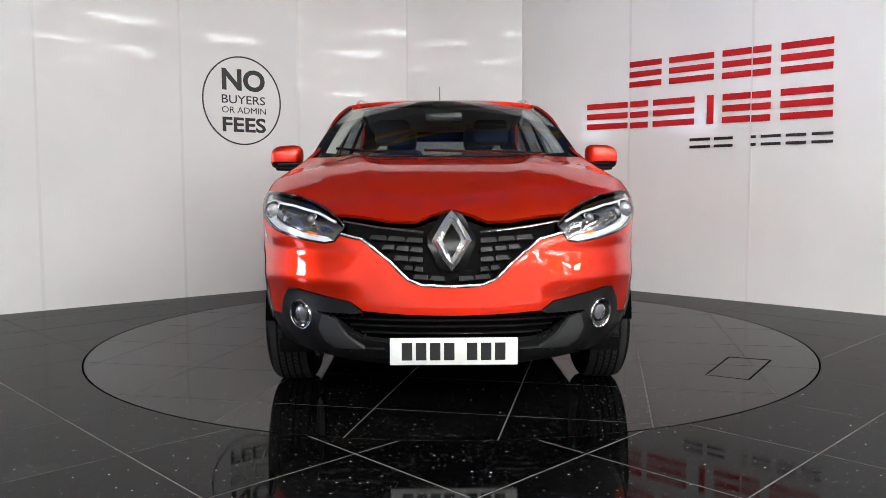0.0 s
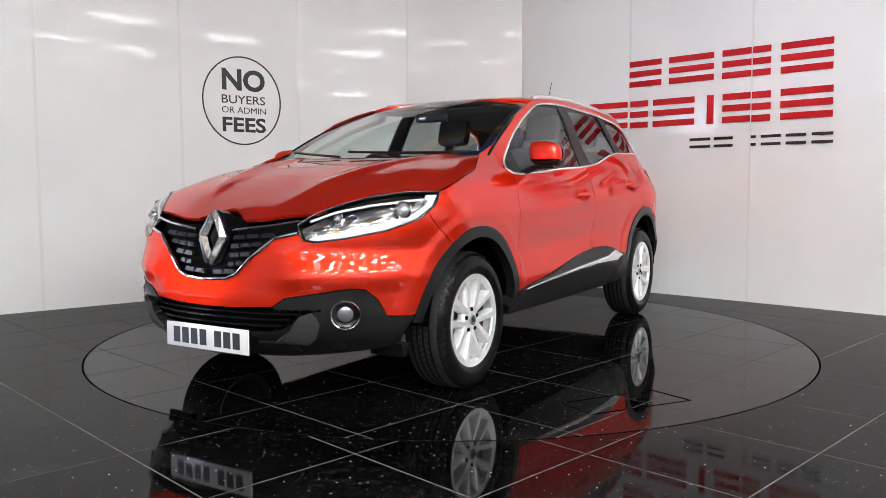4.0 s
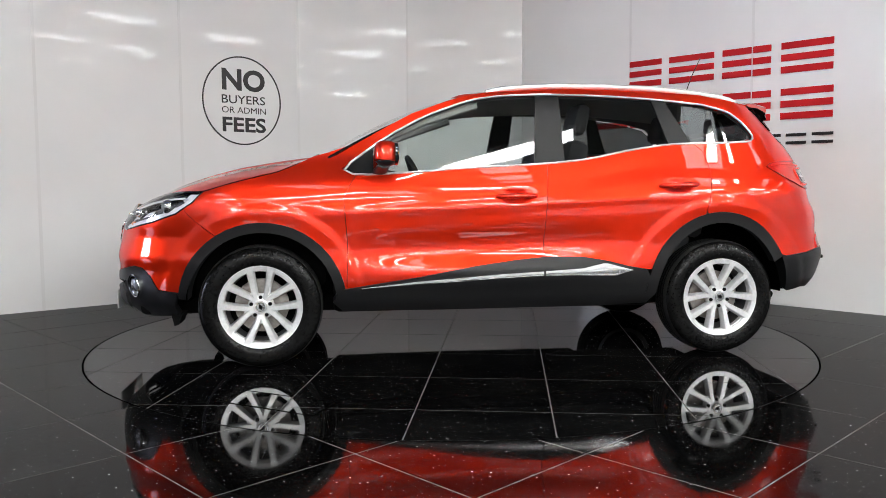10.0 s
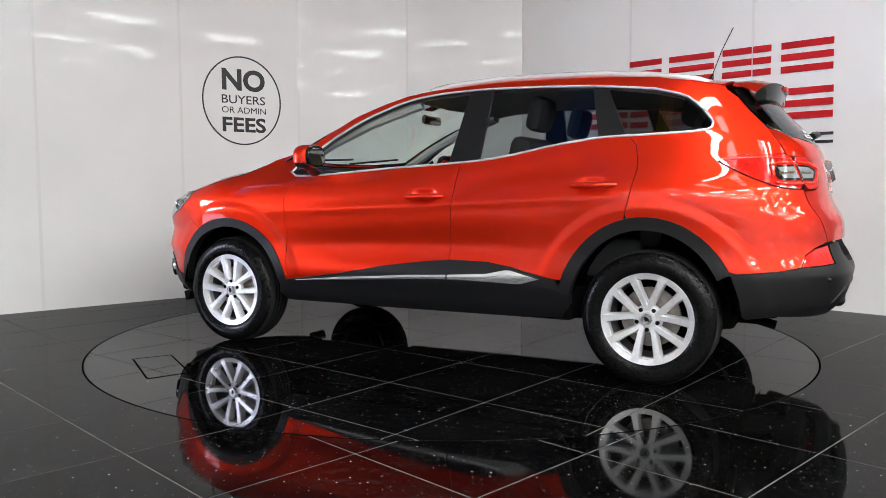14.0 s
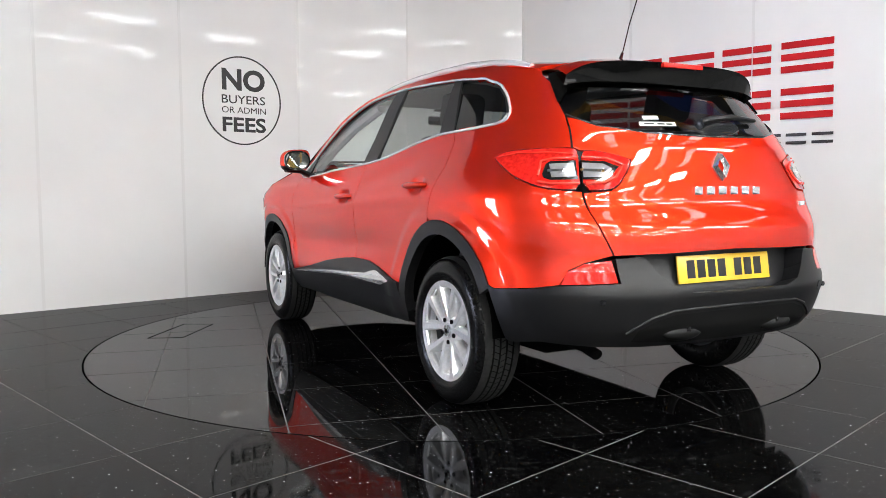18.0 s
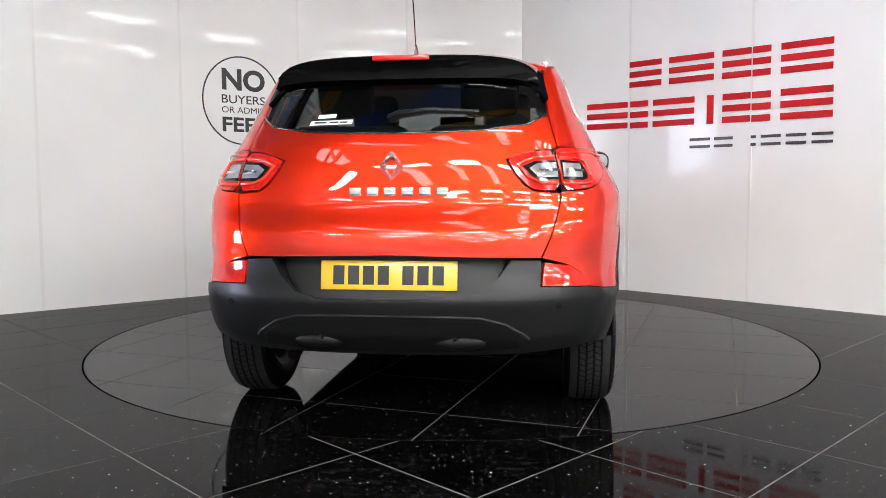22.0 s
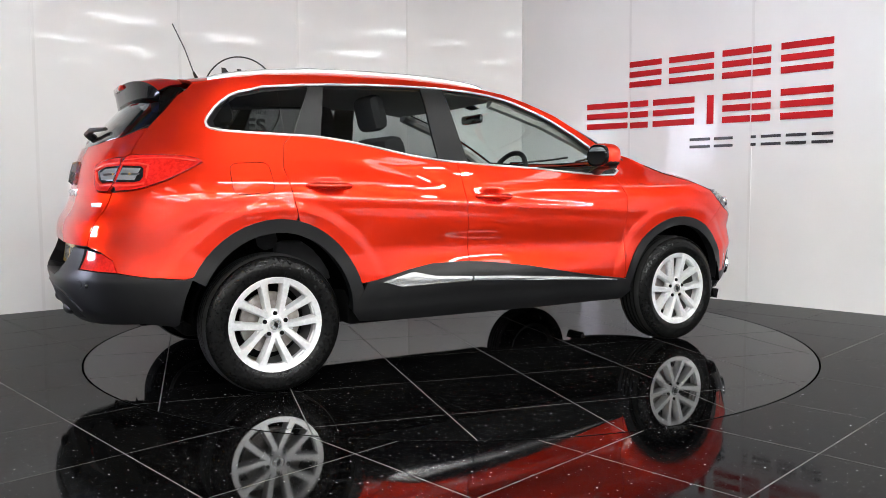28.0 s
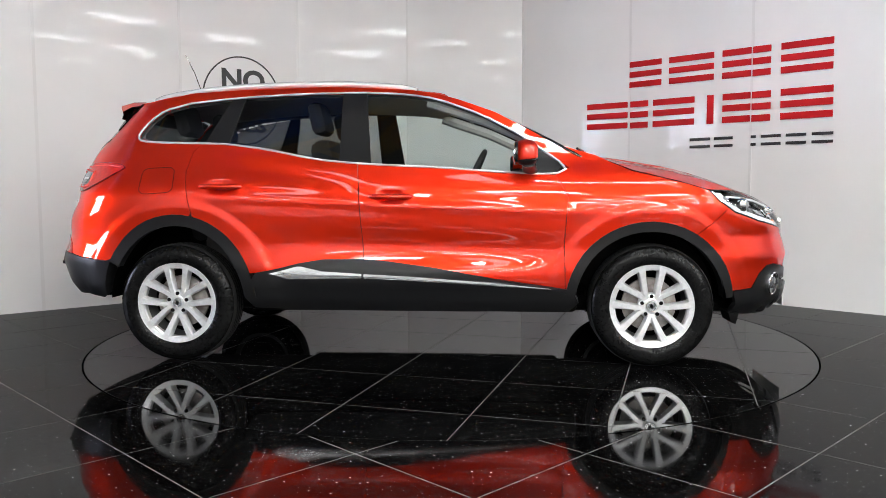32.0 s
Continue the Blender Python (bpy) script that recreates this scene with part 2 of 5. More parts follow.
def lathe(bm, profile, m, seg=48):
    """Turn (radius, height) pairs round the z axis of m."""
    rings = [[bm.verts.new(m @ Vector((r * math.cos(k * math.tau / seg), r * math.sin(k * math.tau / seg), h))) for k in range(seg)] for r, h in profile]
    for A, B in zip(rings, rings[1:]):
        for k in range(seg):
            bm.faces.new((A[k], A[(k + 1) % seg], B[(k + 1) % seg], B[k]))
    return bm
# ---- the booth: white panels in a shallow bay, open to the hall ----
SEAMS = ((-5.12, -0.49), (-4.20, 0.29), (-3.29, 1.08), (-2.39, 1.855), (-1.485, 2.61), (-0.44, 3.10), (0.755, 3.00), (1.70, 2.29), (2.545, 1.50), (3.39, 0.68), (4.24, -0.14))
WALL_H = 3.5


def wall_frame(k, lift=0.0):
    """Pose on panel k: x along the panel, y up, z out of the wall into the bay."""
    a, b = Vector((*SEAMS[k], 0)), Vector((*SEAMS[k + 1], 0))
    d = (b - a).normalized()
    n = d.cross(Vector((0, 0, 1)))
    return Matrix((( d.x, 0, n.x, a.x + n.x * lift), (d.y, 0, n.y, a.y + n.y * lift), (0, 1, 0, 0), (0, 0, 0, 1))), (b - a).length


def build_booth():
    wall = tagged(new("wall_booth"), "glossy white panelled showroom wall in a shallow bay", "wall", kind="structure")
    for k in range(len(SEAMS) - 1):
        m, w = wall_frame(k)
        bm = bmesh.new()
        box(bm, 0.003, w - 0.003, 0.0, WALL_H, -0.03, 0.0, 0.0, m)
        part("panel", bm, PANEL, wall, smooth=False)
        bm = bmesh.new()
        box(bm, -0.012, 0.012, 0.0, WALL_H, -0.028, 0.003, 0.0, m)
        part("joint_strip", bm, SEAM, wall, smooth=False)


def build_floor():
    """Diagonal granite tiles outside the disc, each with its own edges, on a grout bed that is one sheet."""
    floor = tagged(new("floor"), "polished black granite tiled floor with sparkling flecks", "floor", kind="structure")
    step, gap, R = 0.603, 0.003, 2.247
    c = math.sqrt(0.5)
    seg, rout = 160, 40.0
    verts, faces = [], []
    for r in (R, 14.0, rout):
        verts += [(r * math.cos(k * math.tau / seg), r * math.sin(k * math.tau / seg), -0.001) for k in range(seg)]
    for q in range(2):
        faces += [(q * seg + k, (q + 1) * seg + k, (q + 1) * seg + (k + 1) % seg, q * seg + (k + 1) % seg) for k in range(seg)]
    mesh_object("grout_bed", verts, faces, GROUT, floor)
    ring = []
    for r, h in ((2.20, -0.0285), (2.246, -0.0285), (2.246, -0.001)):
        ring += [(r * math.cos(k * math.tau / seg), r * math.sin(k * math.tau / seg), h) for k in range(seg)]
    mesh_object("joint_ring", ring, [(q * seg + k, (q + 1) * seg + k, (q + 1) * seg + (k + 1) % seg, q * seg + (k + 1) % seg) for q in range(2) for k in range(seg)], GAP, floor, "dark open joint round the disc")
    whole = None
    for i in range(-14, 15):
        for j in range(-14, 15):
            p0, q0 = -1.935 + step * i, 1.44 + step * j
            cell = [(p0 + gap, q0 + gap), (p0 + step - gap, q0 + gap), (p0 + step - gap, q0 + step - gap), (p0 + gap, q0 + step - gap)]
            cell = [((p + q) * c, (p - q) * c) for p, q in cell]
            dist = [math.hypot(*v) for v in cell]
            cx, cy = sum(v[0] for v in cell) / 4, sum(v[1] for v in cell) / 4
            if cy > 3.6 or cy < -6.5 or abs(cx) > 6:
                continue
            poly = disc_cut(cell, R, False)
            if len(poly) == 4:
                if whole is None:
                    h = step / 2 - gap
                    bm = bmesh.new()
                    box(bm, -h, h, -h, h, -0.012, 0.0, 0.0)
                    tile = part("tile", bm, GRANITE_WORN, floor, smooth=False)
                    whole = tile.data
                else:
                    tile = new("tile", whole)
                    tile.parent = floor
                tile.matrix_basis = pose(cx, cy, 0, 0, 0, -45)
            elif max(dist) > R:
                if len(poly) > 2:
                    bm = bmesh.new()
                    prism(bm, [(x - cx, y - cy) for x, y in poly], -0.012, 0.0, Matrix())
                    bmesh.ops.recalc_face_normals(bm, faces=bm.faces)
                    tile = part("tile", bm, GRANITE_WORN, floor, smooth=False)
                    tile.location = (cx, cy, 0)


def disc_cut(cell, R, inside):
    """The part of a cell inside or outside a circle round the origin, its curved edge in short steps."""
    fine = []
    for a, b in zip(cell, cell[1:] + cell[:1]):
        fine += [(a[0] + (b[0] - a[0]) * k / 40, a[1] + (b[1] - a[1]) * k / 40) for k in range(40)]
    ins = [(math.hypot(*v) <= R) == inside for v in fine]
    if all(ins) or not any(ins):
        return list(cell) if all(ins) else []
    first = next(k for k in range(len(fine)) if ins[k] and not ins[k - 1])
    run = [fine[(first + k) % len(fine)] for k in range(len(fine)) if ins[(first + k) % len(fine)]]
    a0, a1 = math.atan2(run[-1][1], run[-1][0]), math.atan2(run[0][1], run[0][0])
    d = (a1 - a0 + math.pi) % math.tau - math.pi
    corners = [run[0]] + [v for v in run[1:-1] if v in cell] + [run[-1]]
    return corners + [(R * math.cos(a0 + d * k / 16), R * math.sin(a0 + d * k / 16)) for k in range(17)]


def build_turntable():
    disc = tagged(new("turntable"), "round revolving floor disc of polished black granite tiles", "turntable")
    R = 2.236
    bm = bmesh.new()
    cyl(bm, R, 0.05, pose(0, 0, -0.026), 160)
    part("deck", bm, DECK_GROUT, disc, smooth=False)
    bm = bmesh.new()
    lathe(bm, [(R + 0.001, -0.05), (R + 0.001, -0.0005)], Matrix(), 160)
    part("rim", bm, GAP, disc, "dark rim of the disc")
    step, gap, ang = 0.60, 0.003, radians(-12.5)
    ca, sa = math.cos(ang), math.sin(ang)
    for i in range(-5, 5):
        for j in range(-5, 5):
            u0, v0 = 0.015 + step * i, 0.012 + step * j
            cell = [(u0 + gap, v0 + gap), (u0 + step - gap, v0 + gap), (u0 + step - gap, v0 + step - gap), (u0 + gap, v0 + step - gap)]
            cell = [(u * ca - v * sa, u * sa + v * ca) for u, v in cell]
            if min(math.hypot(*v) for v in cell) >= R:
                continue
            poly = disc_cut(cell, R - 0.001, True)
            if len(poly) < 3:
                continue
            cx, cy = sum(v[0] for v in poly) / len(poly), sum(v[1] for v in poly) / len(poly)
            bm = bmesh.new()
            prism(bm, [(x - cx, y - cy) for x, y in poly], -0.010, 0.0, Matrix())
            bmesh.ops.recalc_face_normals(bm, faces=bm.faces)
            tile = part("tile", bm, GRANITE, disc, smooth=False)
            tile.location = (cx, cy, 0)
    # dark open joints of a small hatch let into the tiles
    hatch = [Vector((0.76, 1.595)), Vector((1.19, 1.31)), Vector((1.302, 1.49)), Vector((0.85, 1.80))]
    for k, w in enumerate((0.004, 0.003, 0.005, 0.007)):
        a, b = hatch[k], hatch[(k + 1) % 4]
        d = (b - a).normalized()
        n = Vector((-d.y, d.x)) * w
        bm = bmesh.new()
        prism(bm, [a - n, b - n, b + n, a + n], 0.0, 0.0008, Matrix())
        bmesh.ops.recalc_face_normals(bm, faces=bm.faces)
        part("hatch_joint", bm, GAP, disc, "dark joint of a floor hatch", smooth=False)
    return disc


# ---- what hangs on the booth wall ----
def build_signs():
    m, _ = wall_frame(3, 0.004)
    sign = tagged(new("wall_sign"), "round black-ringed sign reading NO BUYERS OR ADMIN FEES", "sign")
    bm = bmesh.new()
    lathe(bm, [(0.392, -0.003), (0.392, 0.002), (0.405, 0.002), (0.405, -0.003)], m @ pose(0.588, 1.803, 0) @ Matrix.Diagonal((0.975, 1.015, 1, 1)), 96)
    part("ring", bm, BLACK_INK, sign, "black ring")
    for words, x0, x1, y0, y1, bold in (("NO", 0.385, 0.818, 1.893, 2.096, 0.035), ("BUYERS", 0.380, 0.816, 1.774, 1.852, 0.006), ("OR ADMIN", 0.379, 0.822, 1.686, 1.744, 0.0), ("FEES", 0.383, 0.820, 1.511, 1.649, 0.028)):
        lettering(words, x0, x1, y0, y1, bold, m, sign)
    fascia = tagged(new("wall_logo"), "raised red and black plain bars of a dealer logo", "sign")
    cells = ((7, 0.0, 0.325, 1.915, 2.153, 3), (7, 0.402, 0.823, 1.913, 2.152, 3), (7, 0.899, 1.150, 1.91, 2.152, 3), (8, 0.006, 0.157, 1.908, 2.152, 3), (8, 0.240, 0.645, 1.905, 2.152, 3),
             (6, 0.746, 1.165, 1.542, 1.788, 3), (7, 0.012, 0.195, 1.536, 1.787, 3), (7, 0.247, 0.649, 1.537, 1.785, 3), (7, 0.768, 0.827, 1.534, 1.783, 1), (7, 0.908, 1.150, 1.533, 1.781, 3), (8, 0.006, 0.163, 1.53, 1.779, 3), (8, 0.245, 0.653, 1.531, 1.780, 3))
    for k, x0, x1, y0, y1, bars in cells:
        w, _ = wall_frame(k, 0.0)
        for b in range(bars):
            h = (y1 - y0) * (0.22 if bars > 1 else 1.0)
            y = y0 + (y1 - y0 - h) * b / max(bars - 1, 1)
            bm = bmesh.new()
            box(bm, x0, x1, y, y + h, 0.0, 0.012, 0.002, w)
            part("logo_bar", bm, RED_SIGN, fascia, "red acrylic bar", smooth=False)
    for k, x0, x1 in ((7, 0.613, 0.801), (7, 0.838, 1.005), (8, 0.004, 0.047), (8, 0.091, 0.254), (8, 0.295, 0.456), (8, 0.499, 0.662)):
        w, _ = wall_frame(k, 0.0)
        for y in (1.328, 1.392):
            bm = bmesh.new()
            box(bm, x0, x1, y, y + 0.024, 0.0, 0.010, 0.002, w)
            part("logo_bar", bm, BLACK_INK, fascia, "black acrylic bar", smooth=False)
    w, _ = wall_frame(6, 0.0)
    bm = bmesh.new()
    box(bm, 1.03, 1.15, 0.14, 0.725, 0.0, 0.006, 0.002, w)
    tagged(part("access_cover", bm, PANEL, None, "small white access cover low on the wall", smooth=False), category="cover")


def lettering(words, x0, x1, y0, y1, bold, m, parent):
    cu = bpy.data.curves.new("words", "FONT")
    cu.body, cu.size, cu.extrude, cu.offset, cu.resolution_u = words, 1.0, 0.0, bold, 4
    ob = bpy.data.objects.new("words", cu)
    me = bpy.data.meshes.new_from_object(ob)
    xs, ys = [v.co.x for v in me.vertices], [v.co.y for v in me.vertices]
    fx, fy = (x1 - x0) / (max(xs) - min(xs)), (y1 - y0) / (max(ys) - min(ys))
    me.transform(m @ Matrix.Translation((x0, y0, 0.001)) @ Matrix.Diagonal((fx, fy, 1, 1)) @ Matrix.Translation((-min(xs), -min(ys), 0)))
    bpy.data.objects.remove(ob)
    me.materials.clear()
    me.materials.append(BLACK_INK)
    got = new("lettering", me)
    got.parent = parent


# ---- the hall round the booth ----
def rooflight(m):
    top = tagged(new("rooflight"), "pale translucent rooflight panel in the sheeted roof", "rooflight", "rooflights in the roof")
    bm = bmesh.new()
    box(bm, -0.32, 0.32, -1.2, 1.2, -0.01, 0.0)
    part("pane", bm, SKY_PANE, top, smooth=False)
    for x in (-0.34, 0.34):
        bm = bmesh.new()
        box(bm, x - 0.02, x + 0.02, -1.22, 1.22, -0.03, 0.0)
        part("frame_bar", bm, WHITE_METAL, top, smooth=False)
    top.matrix_basis = m
    return top


def strip_lamp(m, drop, long=0.80, wide=0.20):
    lamp = tagged(new("strip_lamp"), "white fluorescent strip lamp hung from the roof", "lamp", "strip lamps in the hall")
    bm = bmesh.new()
    box(bm, -long, long, -wide, wide, 0.0, 0.06, 0.008)
    part("housing", bm, WHITE_METAL, lamp)
    bm = bmesh.new()
    box(bm, -long + 0.04, long - 0.04, -wide + 0.015, wide - 0.015, -0.03, 0.0, 0.006)
    part("diffuser", bm, TUBE_GLOW, lamp, "glowing white diffuser")
    for x in (-0.75 * long, 0.75 * long):
        bm = bmesh.new()
        cyl(bm, 0.004, drop, pose(x, 0, 0.06 + drop / 2), 6)
        part("rod", bm, WHITE_METAL, lamp)
    lamp.matrix_basis = m
    return lamp


def roof_truss(X, H):
    truss = tagged(new("roof_truss"), "yellow painted steel lattice roof truss", "truss", "roof trusses")
    for z in (H - 0.25, H - 1.0):
        bm = bmesh.new()
        box(bm, -X, X, -0.06, 0.06, z - 0.06, z + 0.06)
        part("chord", bm, STEEL_Y, truss, smooth=False)
    for k in range(int(X)):
        x = -X + 2 * k
        bm = bmesh.new()
        tube(bm, [(x, 0, H - 0.25), (x + 1, 0, H - 1.0), (x + 2, 0, H - 0.25)], 0.035, 6)
        part("web", bm, STEEL_Y, truss)
    return truss


# the hall stands at an angle to the booth
HALL = pose(0, 0, 0, 0, 0, 26)


def daylight_window(name, x, y0, y1, z0, z1, face):
    win = tagged(new(name), "tall bright workshop window with white bars", "window", kind="structure")
    bm = bmesh.new()
    box(bm, x, x + 0.02 * face, y0, y1, z0, z1)
    part("pane", bm, WINDOW_PANE, win, smooth=False)
    n = 2
    for k in range(n + 1):
        y = y0 + (y1 - y0) * k / n
        bm = bmesh.new()
        box(bm, x, x + 0.06 * face, y - 0.03, y + 0.03, z0, z1)
        part("glazing_bar", bm, WHITE_METAL, win, smooth=False)
    for z in (z0, (z0 + z1) / 2, z1):
        bm = bmesh.new()
        box(bm, x, x + 0.055 * face, y0 - 0.05, y1 + 0.05, z - 0.03, z + 0.03)
        part("glazing_bar", bm, WHITE_METAL, win, smooth=False)
    win.matrix_basis = HALL


def build_hall():
    X, Y0, Y1, H = 10.0, -22.0, 5.0, 6.0
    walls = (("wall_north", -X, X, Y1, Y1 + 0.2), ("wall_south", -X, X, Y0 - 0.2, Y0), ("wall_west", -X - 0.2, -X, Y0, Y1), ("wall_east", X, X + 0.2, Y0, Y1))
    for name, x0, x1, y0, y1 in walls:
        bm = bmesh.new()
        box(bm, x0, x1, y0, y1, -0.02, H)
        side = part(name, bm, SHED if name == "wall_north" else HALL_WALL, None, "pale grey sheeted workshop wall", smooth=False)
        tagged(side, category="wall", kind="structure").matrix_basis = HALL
    bm = bmesh.new()
    box(bm, -X - 0.2, X + 0.2, Y0 - 0.2, Y1 + 0.2, H, H + 0.15)
    top = part("ceiling", bm, SHED, None, "grey sheeted workshop roof", smooth=False)
    tagged(top, category="ceiling", kind="structure").matrix_basis = HALL
    bm = bmesh.new()
    for x0, x1, y0, y1 in ((-13, 20, -25, -7.1), (-13, -6.6, -7.1, 10), (6.6, 13, -7.1, 10)):
        box(bm, x0, x1, y0, y1, -0.02, 0.0)
    tagged(part("ground", bm, CONCRETE, None, "grey concrete floor of the workshop hall", smooth=False), category="floor", kind="structure")
    first = None
    for ix in range(7):
        for iy in range(4):
            m = HALL @ pose(-8.4 + 2.8 * ix, -19.5 + 4.6 * iy, H - 0.012)
            first = rooflight(m) if first is None else (copy_thing(first, m), first)[1]
    lamp = None
    for ix in range(7):
        for iy in range(5):
            m = HALL @ pose(-8.47 + 2.6 * ix, -19.1 + 3.0 * iy, 4.7)
            lamp = strip_lamp(m, H - 4.76) if lamp is None else (copy_thing(lamp, m), lamp)[1]
    # the booth's own lamps: one long, and two short ones side by side
    strip_lamp(HALL @ pose(-0.25, -3.55, 4.7), H - 4.76, 1.15, 0.085)
    for x in (2.45, 2.90):
        strip_lamp(HALL @ pose(x, -4.25, 4.7, 0, 0, 90), H - 4.76, 0.40, 0.08)
    truss = None
    for y in (-19.0, -15.0, -11.0, -7.6, -5.2, -2.6, -0.2, 2.4):
        m = HALL @ pose(0, y, 0)
        if truss is None:
            truss = roof_truss(X, H)
            truss.matrix_basis = m
        else:
            copy_thing(truss, m)
    for y in (-1.66, 1.4):
        bm = bmesh.new()
        box(bm, -X, X, y - 0.17, y + 0.17, 4.55, 4.9)
        beam = part("crane_beam", bm, STEEL_B, None, "blue painted steel crane beam under the roof", smooth=False)
        tagged(beam, category="beam", group="crane beams").matrix_basis = HALL
    daylight_window("window_1", -X + 0.001, 1.3, 3.1, 0.9, 2.9, 1)


build_booth()
build_signs()
build_hall()
# ---- the car's skin: one surface S(s, z) round the body ----
# s = 0 at the nose, 1 at the front axle, 2 at the rear axle, 3 at the tail; negative s, or s above 3, lies on the right-hand side
def curve(points, blur):
    """A smooth function through (v, value) pairs, rounded over the width blur."""
    v = np.array([q[0] for q in points], float)
    f = np.array([q[1] for q in points], float)
    lo, hi, n = v[0], v[-1], 600
    pad = 4 * blur
    g = np.linspace(lo - pad, hi + pad, n)
    y = np.interp(g, v, f)
    y = np.where(g < lo, f[0] + (g - lo) * (f[1] - f[0]) / (v[1] - v[0]), y)
    y = np.where(g > hi, f[-1] + (g - hi) * (f[-1] - f[-2]) / (v[-1] - v[-2]), y)
    k = np.arange(-int(3 * blur / (g[1] - g[0])) - 1, int(3 * blur / (g[1] - g[0])) + 2) * (g[1] - g[0])
    w = np.exp(-0.5 * (k / max(blur, 1e-6)) ** 2)
    m = len(k) // 2
    ext = np.concatenate([y[0] + (np.arange(-m, 0)) * (y[1] - y[0]), y, y[-1] + np.arange(1, m + 1) * (y[-1] - y[-2])])
    y = np.convolve(ext, w / w.sum(), "valid")
    step, first, vals = g[1] - g[0], g[0], y.tolist()

    def at(q):
        a = (q - first) / step
        i = min(max(int(a), 0), n - 2)
        return vals[i] + (vals[i + 1] - vals[i]) * (a - i)
    return at


NOSE = curve([(0.2, 2.06), (0.27, 2.14), (0.34, 2.205), (0.42, 2.222), (0.5, 2.222), (0.58, 2.215), (0.66, 2.205), (0.74, 2.185), (0.80, 2.155), (0.842, 2.12), (0.885, 2.05), (0.93, 1.95), (1.0, 1.77), (1.065, 1.58), (1.12, 1.42)], 0.012)
NOSE_N = curve([(0.2, 2.45), (0.6, 2.55), (0.8, 2.9), (0.87, 3.1), (0.95, 4.0), (1.1, 4.2)], 0.03)
TAIL = curve([(0.25, -2.05), (0.35, -2.12), (0.42, -2.18), (0.5, -2.205), (0.56, -2.222), (0.60, -2.212), (0.66, -2.186), (0.71, -2.174), (0.76, -2.176), (0.81, -2.169), (0.850, -2.150), (0.885, -2.126), (0.92, -2.110), (0.97, -2.101), (1.06, -2.083), (1.15, -2.060), (1.2, -2.035), (1.28, -1.970), (1.36, -1.895), (1.45, -1.81), (1.52, -1.75), (1.58, -1.67)], 0.011)
TAIL_N = curve([(0.2, 3.0), (0.6, 3.2), (1.0, 3.0), (1.2, 2.8), (1.55, 2.8)], 0.03)
FLANK = curve([(0.2, 0.74), (0.27, 0.80), (0.35, 0.855), (0.45, 0.880), (0.55, 0.888), (0.65, 0.884), (0.75, 0.890), (0.85, 0.893), (0.93, 0.884), (1.0, 0.866), (1.07, 0.836), (1.15, 0.798), (1.25, 0.748), (1.35, 0.705), (1.45, 0.662), (1.53, 0.615), (1.60, 0.55)], 0.022)
AX, RX = 1.3, -1.3


def clamp01(v):
    return min(max(v, 0.0), 1.0)


def step01(v):
    v = clamp01(v)
    return v * v * (3 - 2 * v)


HANDLES = ((-0.095, 0.931), (-1.05, 0.989))


def flank(x, z):
    y = FLANK(z)
    # haunches over the wheels
    y += 0.024 * math.exp(-((x + 1.3) / 0.46) ** 2 - ((z - 0.955) / 0.11) ** 2)
    y += 0.012 * math.exp(-((x - 1.3) / 0.40) ** 2 - ((z - 0.88) / 0.10) ** 2)
    # hollow that runs down from the rear window's kick into the rear door
    y -= 0.008 * math.exp(-((x + 0.62) / 0.36) ** 4 - ((z - 1.045 + 0.17 * (x + 0.62)) / 0.050) ** 2)
    # hollow of the doors over a swelling sill
    y -= 0.019 * math.exp(-((x - 0.05) / 0.74) ** 4 - ((z - 0.665 + 0.03 * x) / 0.085) ** 2)
    y += 0.018 * math.exp(-((x - 0.0) / 0.75) ** 4 - ((z - 0.49) / 0.065) ** 2)
    y += 0.008 * math.exp(-((x + 0.1) / 1.0) ** 4 - ((z - 0.870 - 0.045 * (0.3 - x)) / 0.030) ** 2)
    for hx, hz in HANDLES:
        y -= 0.017 * math.exp(-((x - hx) / 0.062) ** 4 - ((z - hz) / 0.034) ** 4)
    k = clamp01((z - 0.985) / 0.19)
    y -= 0.05 * clamp01((x - 0.3) / 0.6) ** 2 * k * k * (3 - 2 * k)
    return y


def flare(x, z):
    """The raised brow round the wheel arches."""
    return 0.009 * (step01((0.575 - math.hypot(x - 1.31, z - 0.335)) / 0.060) + step01((0.600 - math.hypot(x + 1.31, z - 0.335)) / 0.060))


def relief(s, z):
    """Swells and hollows of the front bumper's corners."""
    k = clamp01((s - 0.22) / 0.14) * clamp01((0.78 - s) / 0.16)
    k = k * k * (3 - 2 * k)
    return k * (0.020 * math.exp(-((z - 0.600) / 0.055) ** 2) - 0.009 * math.exp(-((z - 0.720) / 0.035) ** 2))


def skin(s, z):
    """The point of the body's skin at s and height z."""
    if s < 0:
        x, y, z = skin(-s, z)
        return (x, -y, z)
    if s > 3:
        x, y, z = skin(6 - s, z)
        return (x, -y, z)
    if 1 <= s <= 2:
        x = AX + (RX - AX) * (s - 1)
        return (x, flank(x, z) + flare(x, z), z)
    if s < 1:
        f, n, c, a = s * math.pi / 2, NOSE_N(z), AX, NOSE(z) - AX
    else:
        f, n, c, a = (3 - s) * math.pi / 2, TAIL_N(z), RX, TAIL(z) - RX
    co, si = math.cos(f), math.sin(f)
    d = relief(s, z) if s < 1 else 0.0
    r = (abs(co) ** n + abs(si) ** n) ** (-1 / n)
    x = c + a * co * r + d * co
    return (x, flank(c, z) * si * r + d * si + flare(x, z) * clamp01(3 * si - 0.9), z)


